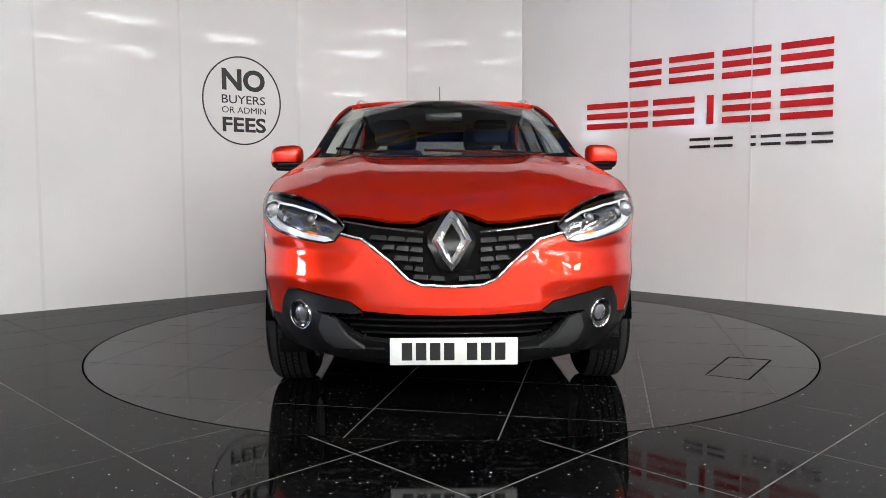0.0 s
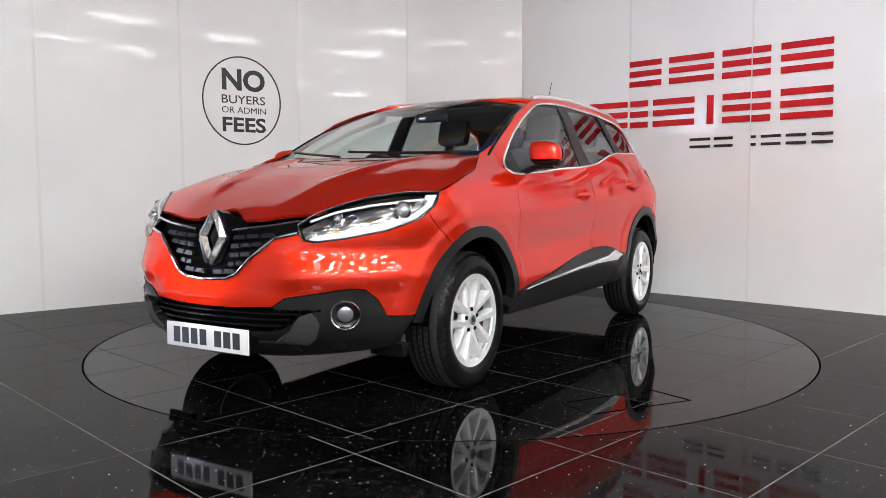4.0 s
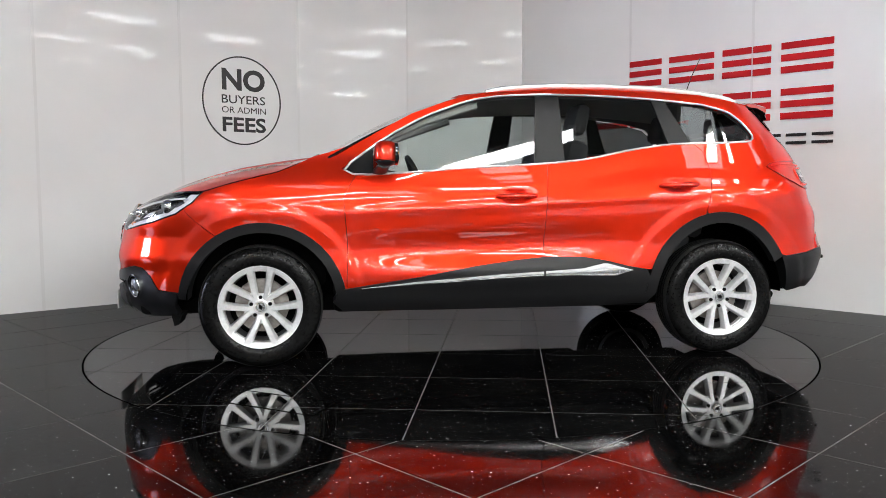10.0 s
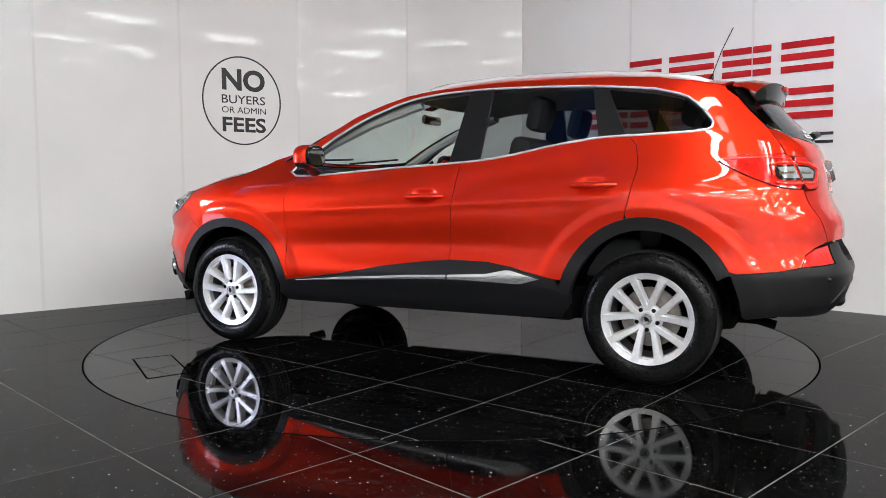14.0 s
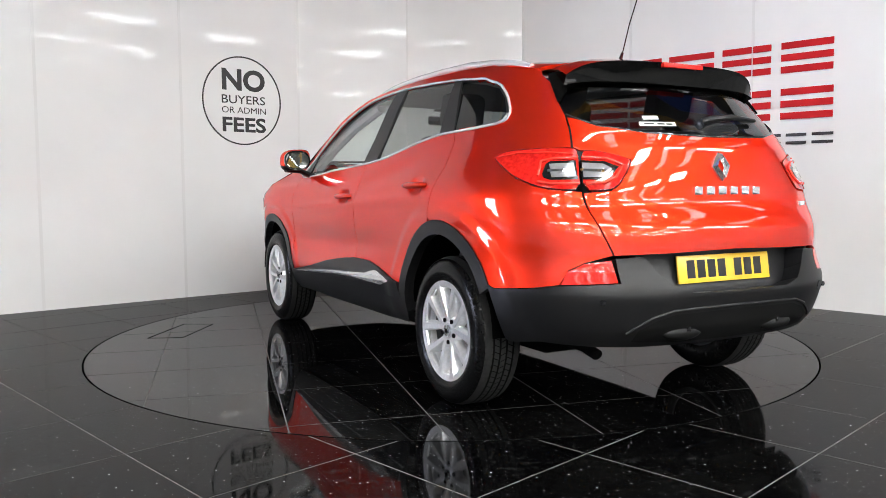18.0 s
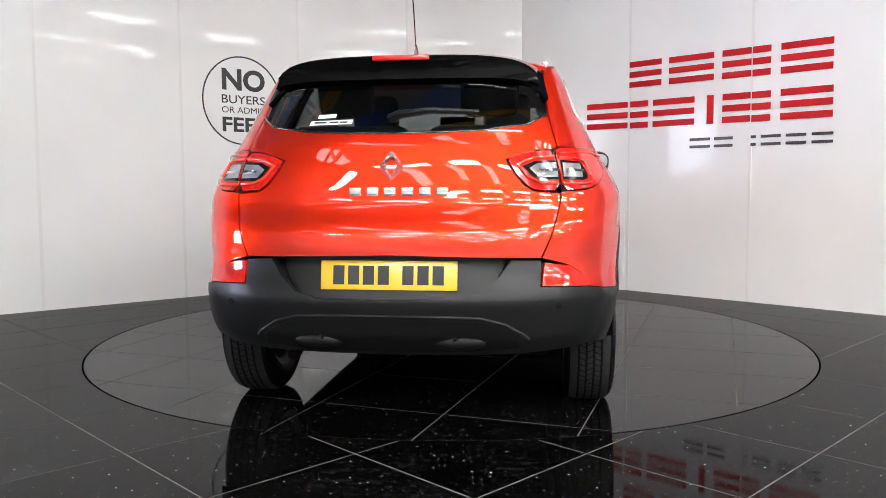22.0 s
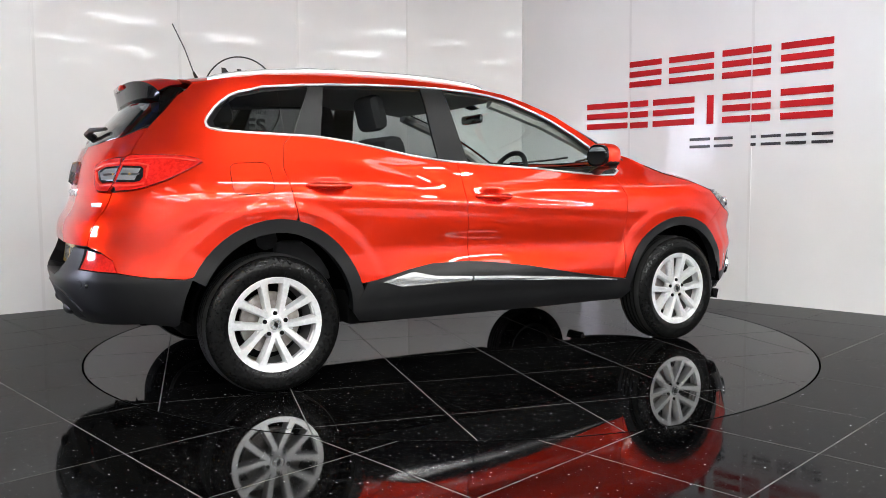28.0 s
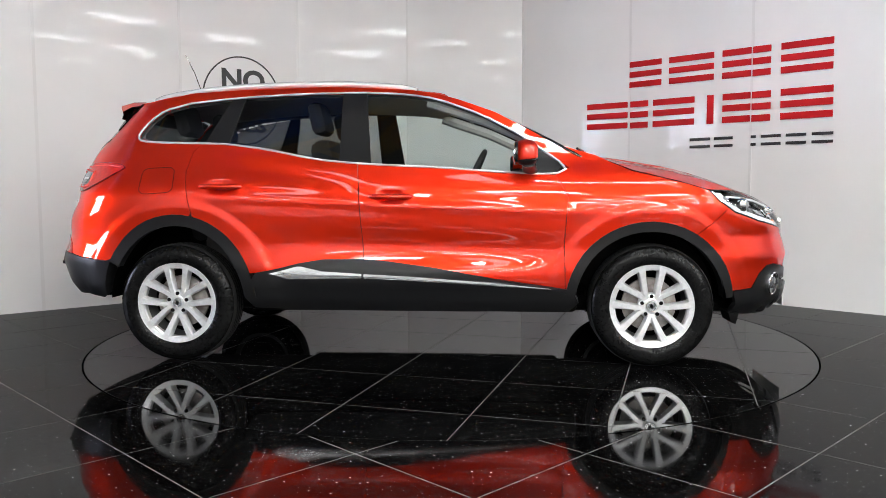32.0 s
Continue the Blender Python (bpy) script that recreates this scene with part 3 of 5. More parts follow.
def by_x(x, z):
    """(s, z) of the left flank's point at x."""
    if RX <= x <= AX:
        return (1 + (x - AX) / (RX - AX), z)
    n = NOSE_N(z) if x > AX else TAIL_N(z)
    q = clamp01((x - AX) / (NOSE(z) - AX) if x > AX else (x - RX) / (TAIL(z) - RX))
    f = math.atan2((1 - q ** n) ** (1 / n), q) / (math.pi / 2)
    return (f, z) if x > AX else (3 - f, z)


def nose(y, z):
    """(s, z) of the front's point at y (left positive)."""
    n = NOSE_N(z)
    q = clamp01(abs(y) / flank(AX, z))
    f = math.atan2(q, (1 - q ** n) ** (1 / n)) / (math.pi / 2)
    return (math.copysign(f, y), z)


def tail(y, z):
    """(s, z) of the rear's point at y (left positive)."""
    n = TAIL_N(z)
    q = clamp01(abs(y) / flank(RX, z))
    f = math.atan2(q, (1 - q ** n) ** (1 / n)) / (math.pi / 2)
    return (3 - math.copysign(f, y), z)
# ---- panels cut out of a surface ----
def soft(poly, rounds=2, keep=0.25):
    """Round the corners of a closed outline."""
    for _ in range(rounds):
        out = []
        for a, b in zip(poly, poly[1:] + poly[:1]):
            out += [(a[0] + (b[0] - a[0]) * keep, a[1] + (b[1] - a[1]) * keep), (b[0] - (b[0] - a[0]) * keep, b[1] - (b[1] - a[1]) * keep)]
        poly = out
    return poly


def cut(poly, axis, at, above):
    out = []
    for k in range(len(poly)):
        a, b = poly[k - 1], poly[k]
        ia, ib = (a[axis] >= at) == above or a[axis] == at, (b[axis] >= at) == above or b[axis] == at
        if ia != ib:
            f = (at - a[axis]) / (b[axis] - a[axis])
            q = [a[0] + (b[0] - a[0]) * f, a[1] + (b[1] - a[1]) * f]
            q[axis] = at
            out.append(tuple(q))
        if ib:
            out.append(b)
    return out


def mirrored(half, centre=0.0):
    """A left half outline, which starts and ends on the middle line, and its mirror image."""
    return half + [(2 * centre - s, z) for s, z in reversed(half) if abs(s - centre) > 1e-6]


def shrink(poly, fn, gap):
    """Move an outline inwards by gap metres on the surface, for an open joint."""
    area = sum(a[0] * b[1] - b[0] * a[1] for a, b in zip(poly, poly[1:] + poly[:1]))
    turn, e, out = (1 if area > 0 else -1), 1e-3, []
    n = len(poly)
    for k in range(n):
        p, a, b = poly[k], poly[k - 1], poly[(k + 1) % n]
        o = Vector(fn(*p))
        su, sv = (Vector(fn(p[0] + e, p[1])) - o).length / e, (Vector(fn(p[0], p[1] + e)) - o).length / e
        d1, d2 = Vector(((p[0] - a[0]) * su, (p[1] - a[1]) * sv)), Vector(((b[0] - p[0]) * su, (b[1] - p[1]) * sv))
        d1, d2 = d1.normalized(), d2.normalized()
        n1, n2 = Vector((-d1.y, d1.x)) * turn, Vector((-d2.y, d2.x)) * turn
        m = n1 + n2
        m = m / max(m.dot(n1), 0.5) if m.length > 1e-6 else n1
        out.append((p[0] + m.x * gap / su, p[1] + m.y * gap / sv))
    return out


def panel(name, poly, fn, material, parent, label="", du=0.03, dv=0.03, offset=0.0, flange=0.012, sides=(1,), gap=0.0):
    """A sheet over an outline in the (u, v) of a surface fn, with its edge turned in. sides: 1 as it is, -1 mirrored. gap: an open joint round it."""
    if gap:
        poly = shrink(poly, fn, gap)
    u0, u1 = min(p[0] for p in poly), max(p[0] for p in poly)
    v0, v1 = min(p[1] for p in poly), max(p[1] for p in poly)
    nu, nv = max(1, math.ceil((u1 - u0) / du)), max(1, math.ceil((v1 - v0) / dv))
    index, uvs, faces = {}, [], []

    def vert(p):
        key = (round(p[0], 5), round(p[1], 5))
        if key not in index:
            index[key] = len(uvs)
            uvs.append(p)
        return index[key]

    for i in range(nu):
        a, b = u0 + (u1 - u0) * i / nu, u0 + (u1 - u0) * (i + 1) / nu
        col = cut(poly, 0, a, True) if i else list(poly)
        col = cut(col, 0, b, False) if i < nu - 1 else col
        if len(col) < 3:
            continue
        for j in range(nv):
            c, d = v0 + (v1 - v0) * j / nv, v0 + (v1 - v0) * (j + 1) / nv
            bit = cut(col, 1, c, True) if j else col
            bit = cut(bit, 1, d, False) if j < nv - 1 else bit
            ids = []
            for p in bit:
                k = vert(p)
                if not ids or ids[-1] != k:
                    ids.append(k)
            if len(ids) > 2 and ids[0] == ids[-1]:
                ids.pop()
            if len(set(ids)) > 2 and len(set(ids)) == len(ids):
                faces.append(ids)
            elif len(set(ids)) > 2:
                faces.append(list(dict.fromkeys(ids)))
    e = 2e-4
    pts, nrm = [], []
    for u, v in uvs:
        p = Vector(fn(u, v))
        n = (Vector(fn(u + e, v)) - Vector(fn(u - e, v))).cross(Vector(fn(u, v + e)) - Vector(fn(u, v - e)))
        n = n.normalized() if n.length > 1e-12 else Vector((0, 0, 1))
        pts.append(p)
        nrm.append(n)
    cen = sum(pts, Vector()) / len(pts)
    # faces look away from the middle of the car
    out = sum((n.dot(p - Vector((0, 0, 0.7))) for p, n in zip(pts, nrm)))
    if out < 0:
        nrm = [-n for n in nrm]
    pts = [p + n * offset for p, n in zip(pts, nrm)]
    good = []
    for f in faces:
        area = Vector()
        for k in range(1, len(f) - 1):
            area += (pts[f[k]] - pts[f[0]]).cross(pts[f[k + 1]] - pts[f[0]])
        if area.length < 1e-9:
            continue
        good.append(f if area.dot(nrm[f[0]]) > 0 else f[::-1])
    faces = good
    count = {}
    for f in faces:
        for a, b in zip(f, f[1:] + f[:1]):
            count[(a, b)] = count.get((a, b), 0) + 1
    rim = [(a, b) for (a, b) in count if (b, a) not in count]
    if flange:
        for a, b in rim:
            d = pts[b] - pts[a]
            if d.length < 1e-7:
                continue
            n = d.cross(nrm[a]).normalized()
            k = len(pts)
            pts += [pts[b].copy(), pts[a].copy(), pts[a] - nrm[a] * flange, pts[b] - nrm[b] * flange]
            nrm += [n, n, n, n]
            faces.append([k, k + 1, k + 2, k + 3])
    obs = []
    for side in sides:
        P = pts if side > 0 else [Vector((p.x, -p.y, p.z)) for p in pts]
        N = nrm if side > 0 else [Vector((n.x, -n.y, n.z)) for n in nrm]
        Fc = faces if side > 0 else [f[::-1] for f in faces]
        obs.append(mesh_object(name, P, Fc, material, parent, label, True, [tuple(n) for n in N]))
    return obs


def trail(points, fn, lift=0.0, step=0.03, closed=False):
    """3D points along a line drawn on a surface, lifted off it."""
    out, e = [], 2e-4
    run = points + points[:1] if closed else points
    for a, b in zip(run, run[1:]):
        n = max(1, math.ceil(math.dist(a, b) / step))
        for k in range(n):
            out.append((a[0] + (b[0] - a[0]) * k / n, a[1] + (b[1] - a[1]) * k / n))
    if not closed:
        out.append(run[-1])
    res = []
    for u, v in out:
        p = Vector(fn(u, v))
        n = (Vector(fn(u + e, v)) - Vector(fn(u - e, v))).cross(Vector(fn(u, v + e)) - Vector(fn(u, v - e))).normalized()
        if n.dot(p - Vector((0, 0, 0.7))) < 0:
            n = -n
        res.append(p + n * lift)
    return res


def strip(name, path, r, material, parent, label="", sides=(1,), closed=False, seg=6, flat=1.0):
    for side in sides:
        bm = bmesh.new()
        tube(bm, [(p[0], p[1] * side, p[2]) for p in path], r, seg, closed, flat)
        bmesh.ops.recalc_face_normals(bm, faces=bm.faces)
        part(name, bm, material, parent, label, angle=60)


def xz(points):
    return [by_x(x, z) for x, z in points]


def arch(cx, rx, rz, a0, a1, n=14, cz=0.335):
    """(s, z) along a wheel arch, angles in degrees from straight ahead."""
    return [by_x(cx + rx * math.cos(radians(a0 + (a1 - a0) * k / n)), cz + rz * math.sin(radians(a0 + (a1 - a0) * k / n))) for k in range(n + 1)]
# ---- the car ----
BOTH = (1, -1)
car = tagged(new("car"), "orange-red five-door crossover with black cladding and silver alloy wheels", "car")

HOOD_MID = curve([(0.9, 1.16), (1.03, 1.150), (1.11, 1.143), (1.22, 1.130), (1.46, 1.090), (1.61, 1.053), (1.74, 1.012), (1.84, 0.975), (1.95, 0.930), (2.04, 0.888), (2.12, 0.842), (2.16, 0.81)], 0.03)
HOOD_DROP = curve([(0.95, 0.0), (1.03, 0.0), (1.11, 0.023), (1.22, 0.06), (1.46, 0.078), (1.61, 0.090), (1.74, 0.05), (1.84, 0.028), (1.95, 0.018), (2.12, 0.018)], 0.03)
HOOD_EDGE = curve([(0.95, 0.72), (1.03, 0.74), (1.11, 0.77), (1.22, 0.82), (1.46, 0.86), (1.61, 0.86), (1.74, 0.78), (1.84, 0.67), (1.95, 0.57), (2.04, 0.50), (2.12, 0.46)], 0.02)


def hood(x, y):
    q = abs(y) / HOOD_EDGE(x)
    z = HOOD_MID(x) - HOOD_DROP(x) * q ** 5
    z += 0.014 * math.exp(-((abs(y) - 0.50 + 0.24 * clamp01((x - 1.0) / 1.1)) / 0.065) ** 2) * clamp01((2.1 - x) / 0.3)
    return (x, y, z)


ROOF_MID = curve([(0.25, 1.53), (0.1, 1.562), (-0.1, 1.585), (-0.4, 1.602), (-0.9, 1.600), (-1.4, 1.562), (-1.7, 1.522), (-1.95, 1.49)][::-1], 0.06)
ROOF_LINE = curve([(0.27, 1.482), (0.14, 1.52), (-0.02, 1.545), (-0.5, 1.570), (-1.0, 1.558), (-1.4, 1.517), (-1.62, 1.480), (-1.9, 1.43)][::-1], 0.05)


def roof(x, y):
    ze = ROOF_LINE(x)
    ye = skin(by_x(x, min(ze, 1.57))[0], min(ze, 1.57))[1] if x > -1.6 else 0.60 - 0.10 * clamp01((-1.6 - x) / 0.3)
    return (x, y, ROOF_MID(x) - (ROOF_MID(x) - ze) * (abs(y) / ye) ** 4)


def screen(u, q):
    """Windscreen: u from the cowl to the header, q from -1 (right) to 1 (left)."""
    x = (1.08 - 0.13 * q * q) * (1 - u) + (0.22 - 0.11 * q * q) * u
    z = (1.13 + 0.022 * q * q) * (1 - u) + (1.545 - 0.036 * q * q) * u
    bul = 0.034 * math.sin(math.pi * u)
    return (x + 0.42 * bul, q * (0.735 - 0.135 * u), z + 0.9 * bul)


HEADLAMP = [(0.303, 0.823), (0.335, 0.873), (0.385, 0.913), (0.445, 0.945), (0.530, 0.961), (0.60, 0.963), (0.673, 0.960), (0.686, 0.905), (0.655, 0.845), (0.563, 0.797), (0.443, 0.763), (0.372, 0.750), (0.337, 0.758)]
GRILLE_V = [(0.316, 0.787), (0.253, 0.765), (0.215, 0.72), (0.176, 0.675), (0.129, 0.607), (0.088, 0.584), (0.0, 0.577)]
HOOD_LIP = [(0.0, 0.888), (0.021, 0.884), (0.062, 0.866), (0.103, 0.842), (0.174, 0.842), (0.299, 0.864)]
RED_FOOT = [(0.0, 0.458), (0.129, 0.462), (0.261, 0.473), (0.298, 0.511), (0.397, 0.535), (0.48, 0.553), (0.527, 0.546), (0.565, 0.50), (0.597, 0.425), by_x(1.765, 0.415)]
FRONT_ARCH, REAR_ARCH = (1.31, 0.455, 0.46), (-1.31, 0.445, 0.50)
SHUT_TOP = (0.672, 0.872)


def build_front():
    half = RED_FOOT + arch(*FRONT_ARCH, 11, 58, 8) + [SHUT_TOP, (0.655, 0.845), (0.563, 0.797), (0.443, 0.763), (0.372, 0.750), (0.337, 0.758)] + GRILLE_V
    panel("front_bumper", mirrored(half), skin, PAINT, car, "orange-red painted front bumper", 0.010, 0.014, gap=0.0016)
    low = [(0.0, 0.345), (0.182, 0.345), (0.264, 0.355), (0.310, 0.382), (0.36, 0.44), (0.42, 0.462), (0.283, 0.462), (0.262, 0.470), (0.298, 0.508), (0.397, 0.532), (0.48, 0.550), (0.527, 0.543), (0.565, 0.497), (0.597, 0.422), by_x(1.765, 0.412), by_x(1.79, 0.34), by_x(1.77, 0.285), (0.55, 0.268), (0.40, 0.252), (0.25, 0.238), (0.0, 0.235)]
    panel("front_skirt", mirrored(low), skin, CLAD, car, "black grained plastic front skirt", 0.02, 0.02, 0.004, 0.03)
    for side in BOTH:
        wedge = [(side * a, b) for a, b in ((0.345, 0.435), (0.385, 0.452), (0.405, 0.40), (0.395, 0.345), (0.37, 0.318), (0.27, 0.325), (0.315, 0.37))]
        panel("skirt_wedge", wedge, skin, SKIRT_GREY, car, "satin grey wedge of the front skirt", 0.03, 0.03, 0.020, 0.02)
        low_ridge = [(side * a, b) for a, b in ((0.19, 0.30), (0.21, 0.322), (0.30, 0.322), (0.33, 0.298), (0.34, 0.275), (0.18, 0.275))]
        panel("skirt_hump", low_ridge, skin, CLAD, car, "", 0.03, 0.03, 0.016, 0.014)
        bm = bmesh.new()
        prism(bm, [(1.755, 0.29), (1.81, 0.29), (1.795, 0.228), (1.772, 0.235)], 0.60, 0.78, Matrix(((1, 0, 0, 0), (0, 0, side, 0), (0, 1, 0, 0), (0, 0, 0, 1))))
        bmesh.ops.recalc_face_normals(bm, faces=bm.faces)
        part("air_flap", bm, DARK, car, "black rubber air flap", smooth=False)
    dark = [(0.0, 0.33), (0.30, 0.34), (0.45, 0.44), (0.45, 0.475), (0.25, 0.475), (0.0, 0.47)]
    panel("intake_back", mirrored(dark), skin, DARK, car, "", 0.04, 0.05, -0.07, 0)
    for z, w in ((0.435, 0.36), (0.405, 0.31), (0.375, 0.28)):
        strip("intake_slat", trail([(-w, z), (w, z)], skin, -0.03, 0.04), 0.009, GLOSS_BLACK, car, flat=0.7)
    # grille with its bars, chrome line and emblem
    black = HOOD_LIP + [(0.303, 0.823), (0.316, 0.787)] + GRILLE_V[1:]
    panel("grille", mirrored(black), skin, DARK, car, "black plastic grille", 0.02, 0.03, -0.040, 0.0)
    for row, (z, w) in enumerate(((0.765, 0.24), (0.725, 0.205), (0.685, 0.172), (0.645, 0.145), (0.607, 0.118))):
        n = 3 if row < 2 else 2
        for side in BOTH:
            a0 = 0.084 if row < 4 else 0.02
            for k in range(n):
                a, b = a0 + (w - a0) * k / n + 0.006, a0 + (w - a0) * (k + 1) / n - 0.002
                poly = [(side * (a - 0.004), z - 0.006 + 0.005 * k), (side * b, z - 0.002 + 0.005 * k), (side * (b - 0.008), z + 0.016 + 0.005 * k), (side * (a - 0.004), z + 0.013 + 0.005 * k)]
                panel("grille_bar", poly, skin, CLAD, car, "", 0.05, 0.05, -0.012, 0.02)
    strip("grille_chrome", trail([(-s, z) for s, z in GRILLE_V] + GRILLE_V[::-1][1:], skin, 0.003, 0.02), 0.008, CHROME, car, "chrome line under the grille")
    for side in BOTH:
        strip("chrome_blade", trail([(side * 0.305, 0.838), (side * 0.228, 0.818), (side * 0.158, 0.806), (side * 0.082, 0.794)], skin, 0.0, 0.02), 0.009, CHROME, car, "chrome blade beside the emblem", flat=0.8)
    em = pose(2.172, 0.0, 0.764) @ Matrix(((0, 0, 1, 0), (1, 0, 0, 0), (0, 1, 0, 0), (0, 0, 0, 1))) @ pose(0, 0, 0, -8)
    emblem("emblem", em, 0.083, 0.125, car)
    bm = bmesh.new()
    outline = [(0.0, 0.124), (0.042, 0.110), (0.100, 0.018), (0.098, -0.02), (0.052, -0.118), (0.0, -0.132)]
    prism(bm, outline + [(-x, y) for x, y in outline[::-1][1:-1]], -0.07, -0.014, em)
    bmesh.ops.recalc_face_normals(bm, faces=bm.faces)
    part("emblem_surround", bm, DEEP_BLACK, car, "black emblem surround", smooth=False)
    for side in BOTH:
        headlamp(side)
        foglamp(side)


def emblem(name, m, w, h, parent):
    """A plain chrome diamond ring with bevelled faces."""
    bm = bmesh.new()
    ring = lambda a, b, z: [bm.verts.new(m @ Vector(p)) for p in ((0, b, z), (a * 0.35, b * 0.72, z), (a, 0, z), (a * 0.35, -b * 0.72, z), (0, -b, z), (-a * 0.35, -b * 0.72, z), (-a, 0, z), (-a * 0.35, b * 0.72, z))]
    out, mid, inn = ring(w, h, -0.004), ring(w * 0.74, h * 0.80, 0.016), ring(w * 0.46, h * 0.56, -0.004)
    back = ring(w, h, -0.02)
    for A, B in ((back, out), (out, mid), (mid, inn)):
        for k in range(8):
            bm.faces.new((A[k], A[(k + 1) % 8], B[(k + 1) % 8], B[k]))
    bmesh.ops.recalc_face_normals(bm, faces=bm.faces)
    part(name, bm, BADGE, parent, "plain chrome diamond badge", smooth=False)


def headlamp(side):
    lamp = panel("headlamp", HEADLAMP, skin, LENS, car, "clear headlamp with chrome reflectors", 0.025, 0.025, 0.002, 0.0, (side,))[0]
    lamp.visible_shadow = False
    panel("lamp_bowl", HEADLAMP, skin, LAMP_DARK, lamp, "dark chrome lamp bowl", 0.03, 0.03, -0.045, -0.046, (side,))
    panel("lamp_mask", [(0.345, 0.868), (0.39, 0.905), (0.45, 0.934), (0.53, 0.950), (0.600, 0.950), (0.590, 0.941), (0.53, 0.934), (0.45, 0.914), (0.37, 0.868)], skin, GLOSS_BLACK, lamp, "", 0.03, 0.03, -0.012, 0.02, (side,))
    strip("lamp_rim", trail(HEADLAMP, skin, -0.002, 0.03, True), 0.005, GLOSS_BLACK, lamp, "", (side,), True)
    # white light band round the foot and the outer end, thin guide under the mask
    band = [(0.350, 0.762), (0.372, 0.754), (0.443, 0.767), (0.563, 0.801), (0.650, 0.848), (0.680, 0.905), (0.668, 0.955), (0.61, 0.957), (0.62, 0.938), (0.645, 0.925), (0.646, 0.900), (0.620, 0.864), (0.545, 0.826), (0.440, 0.792), (0.362, 0.778)]
    panel("light_guide", band, skin, LAMP_SILVER, lamp, "white light band", 0.02, 0.02, -0.014, 0.02, (side,))
    strip("light_guide", trail([(0.330, 0.842), (0.38, 0.880), (0.46, 0.910), (0.56, 0.928), (0.62, 0.932)], skin, -0.010, 0.02), 0.006, LAMP_SILVER, lamp, "white light guide", (side,))
    for low in ([(0.395, 0.812), (0.440, 0.822), (0.452, 0.868), (0.425, 0.885), (0.400, 0.850)], [(0.470, 0.822), (0.535, 0.842), (0.525, 0.868), (0.490, 0.862)], [(0.345, 0.800), (0.385, 0.806), (0.385, 0.838), (0.355, 0.826)]):
        panel("reflector", low, skin, CHROME, lamp, "chrome reflector", 0.03, 0.03, -0.026, 0.02, (side,))
    amb = [(0.392, 0.776), (0.425, 0.782), (0.440, 0.794), (0.42, 0.802), (0.396, 0.794)]
    panel("indicator", amb, skin, AMBER, lamp, "amber indicator bulb", 0.03, 0.03, -0.014, 0.008, (side,))
    for s, z, r in ((0.570, 0.882, 0.032), (0.405, 0.845, 0.019)):
        p = Vector(skin(s, z))
        c = Vector((p.x - 0.034, (p.y - 0.010) * side, p.z))
        face = Vector((1.0, 0.35 * side, 0.05)).to_track_quat("Z", "Y").to_matrix().to_4x4()
        m = Matrix.Translation(c) @ face
        bm = bmesh.new()
        lathe(bm, [(r * 1.25, 0.0), (r * 1.25, 0.02), (r * 1.05, 0.03), (r, 0.018)], m, 28)
        part("bezel", bm, CHROME, lamp, "chrome lens ring")
        bm = bmesh.new()
        lathe(bm, [(r, 0.012), (r * 0.9, 0.026), (r * 0.6, 0.038), (r * 0.3, 0.043), (0.0005, 0.045)], m, 28)
        part("projector", bm, CORE, lamp, "grey projector lens")


def foglamp(side):
    s, z = 0.475, 0.440
    p = Vector(skin(s, z))
    e = 1e-3
    n = (Vector(skin(s + e, z)) - Vector(skin(s - e, z))).cross(Vector(skin(s, z + e)) - Vector(skin(s, z - e))).normalized()
    n = n if n.x > 0 else -n
    n = Vector((n.x + 0.12, n.y, n.z)).normalized()
    p = p + n * 0.004
    p, n = Vector((p.x, p.y * side, p.z)), Vector((n.x, n.y * side, n.z))
    m = Matrix.Translation(p) @ n.to_track_quat("Z", "Y").to_matrix().to_4x4()
    bm = bmesh.new()
    lathe(bm, [(0.062, -0.03), (0.065, 0.006), (0.062, 0.011), (0.058, 0.008), (0.056, -0.01)], m, 36)
    ring = part("fog_lamp", bm, CHROME, car, "round front fog lamp with a chrome ring")
    bm = bmesh.new()
    lathe(bm, [(0.054, 0.006), (0.050, 0.003), (0.030, 0.001), (0.0005, 0.001)], m, 32)
    part("fog_bowl", bm, GLOSS_BLACK, ring)
    bm = bmesh.new()
    lathe(bm, [(0.035, 0.0), (0.033, 0.006), (0.022, 0.012), (0.0005, 0.014)], m @ pose(0.0, 0.004, 0), 28)
    part("fog_lens", bm, LAMP_DARK, ring, "clear round fog lens")


WIN_LOW = [(0.80, 1.050), (0.46, 1.068), (0.21, 1.090), (-0.29, 1.116), (-0.53, 1.141), (-0.82, 1.201), (-1.04, 1.232), (-1.19, 1.238), (-1.52, 1.248)]
WIN_TOP = [(-1.585, 1.262), (-1.59, 1.30), (-1.53, 1.375), (-1.45, 1.435), (-1.32, 1.468), (-1.02, 1.506), (-0.65, 1.526), (-0.30, 1.531), (-0.05, 1.518), (0.14, 1.488), (0.40, 1.391), (0.63, 1.266), (0.875, 1.088)]
ROOF_SIDE = [(1.03, 1.158), (0.95, 1.180), (0.79, 1.235), (0.63, 1.322), (0.47, 1.408), (0.27, 1.482), (0.14, 1.520), (-0.02, 1.545), (-0.25, 1.560), (-0.5, 1.570), (-1.0, 1.558), (-1.4, 1.517), (-1.62, 1.480)]
DOOR_FRONT_EDGE = [(0.855, 0.435), (0.850, 0.69), (0.868, 0.928), (0.83, 1.0)]
DOOR_REAR_EDGE = [(-1.215, 0.845), (-1.235, 0.93), (-1.262, 1.078), (-1.24, 1.19)]
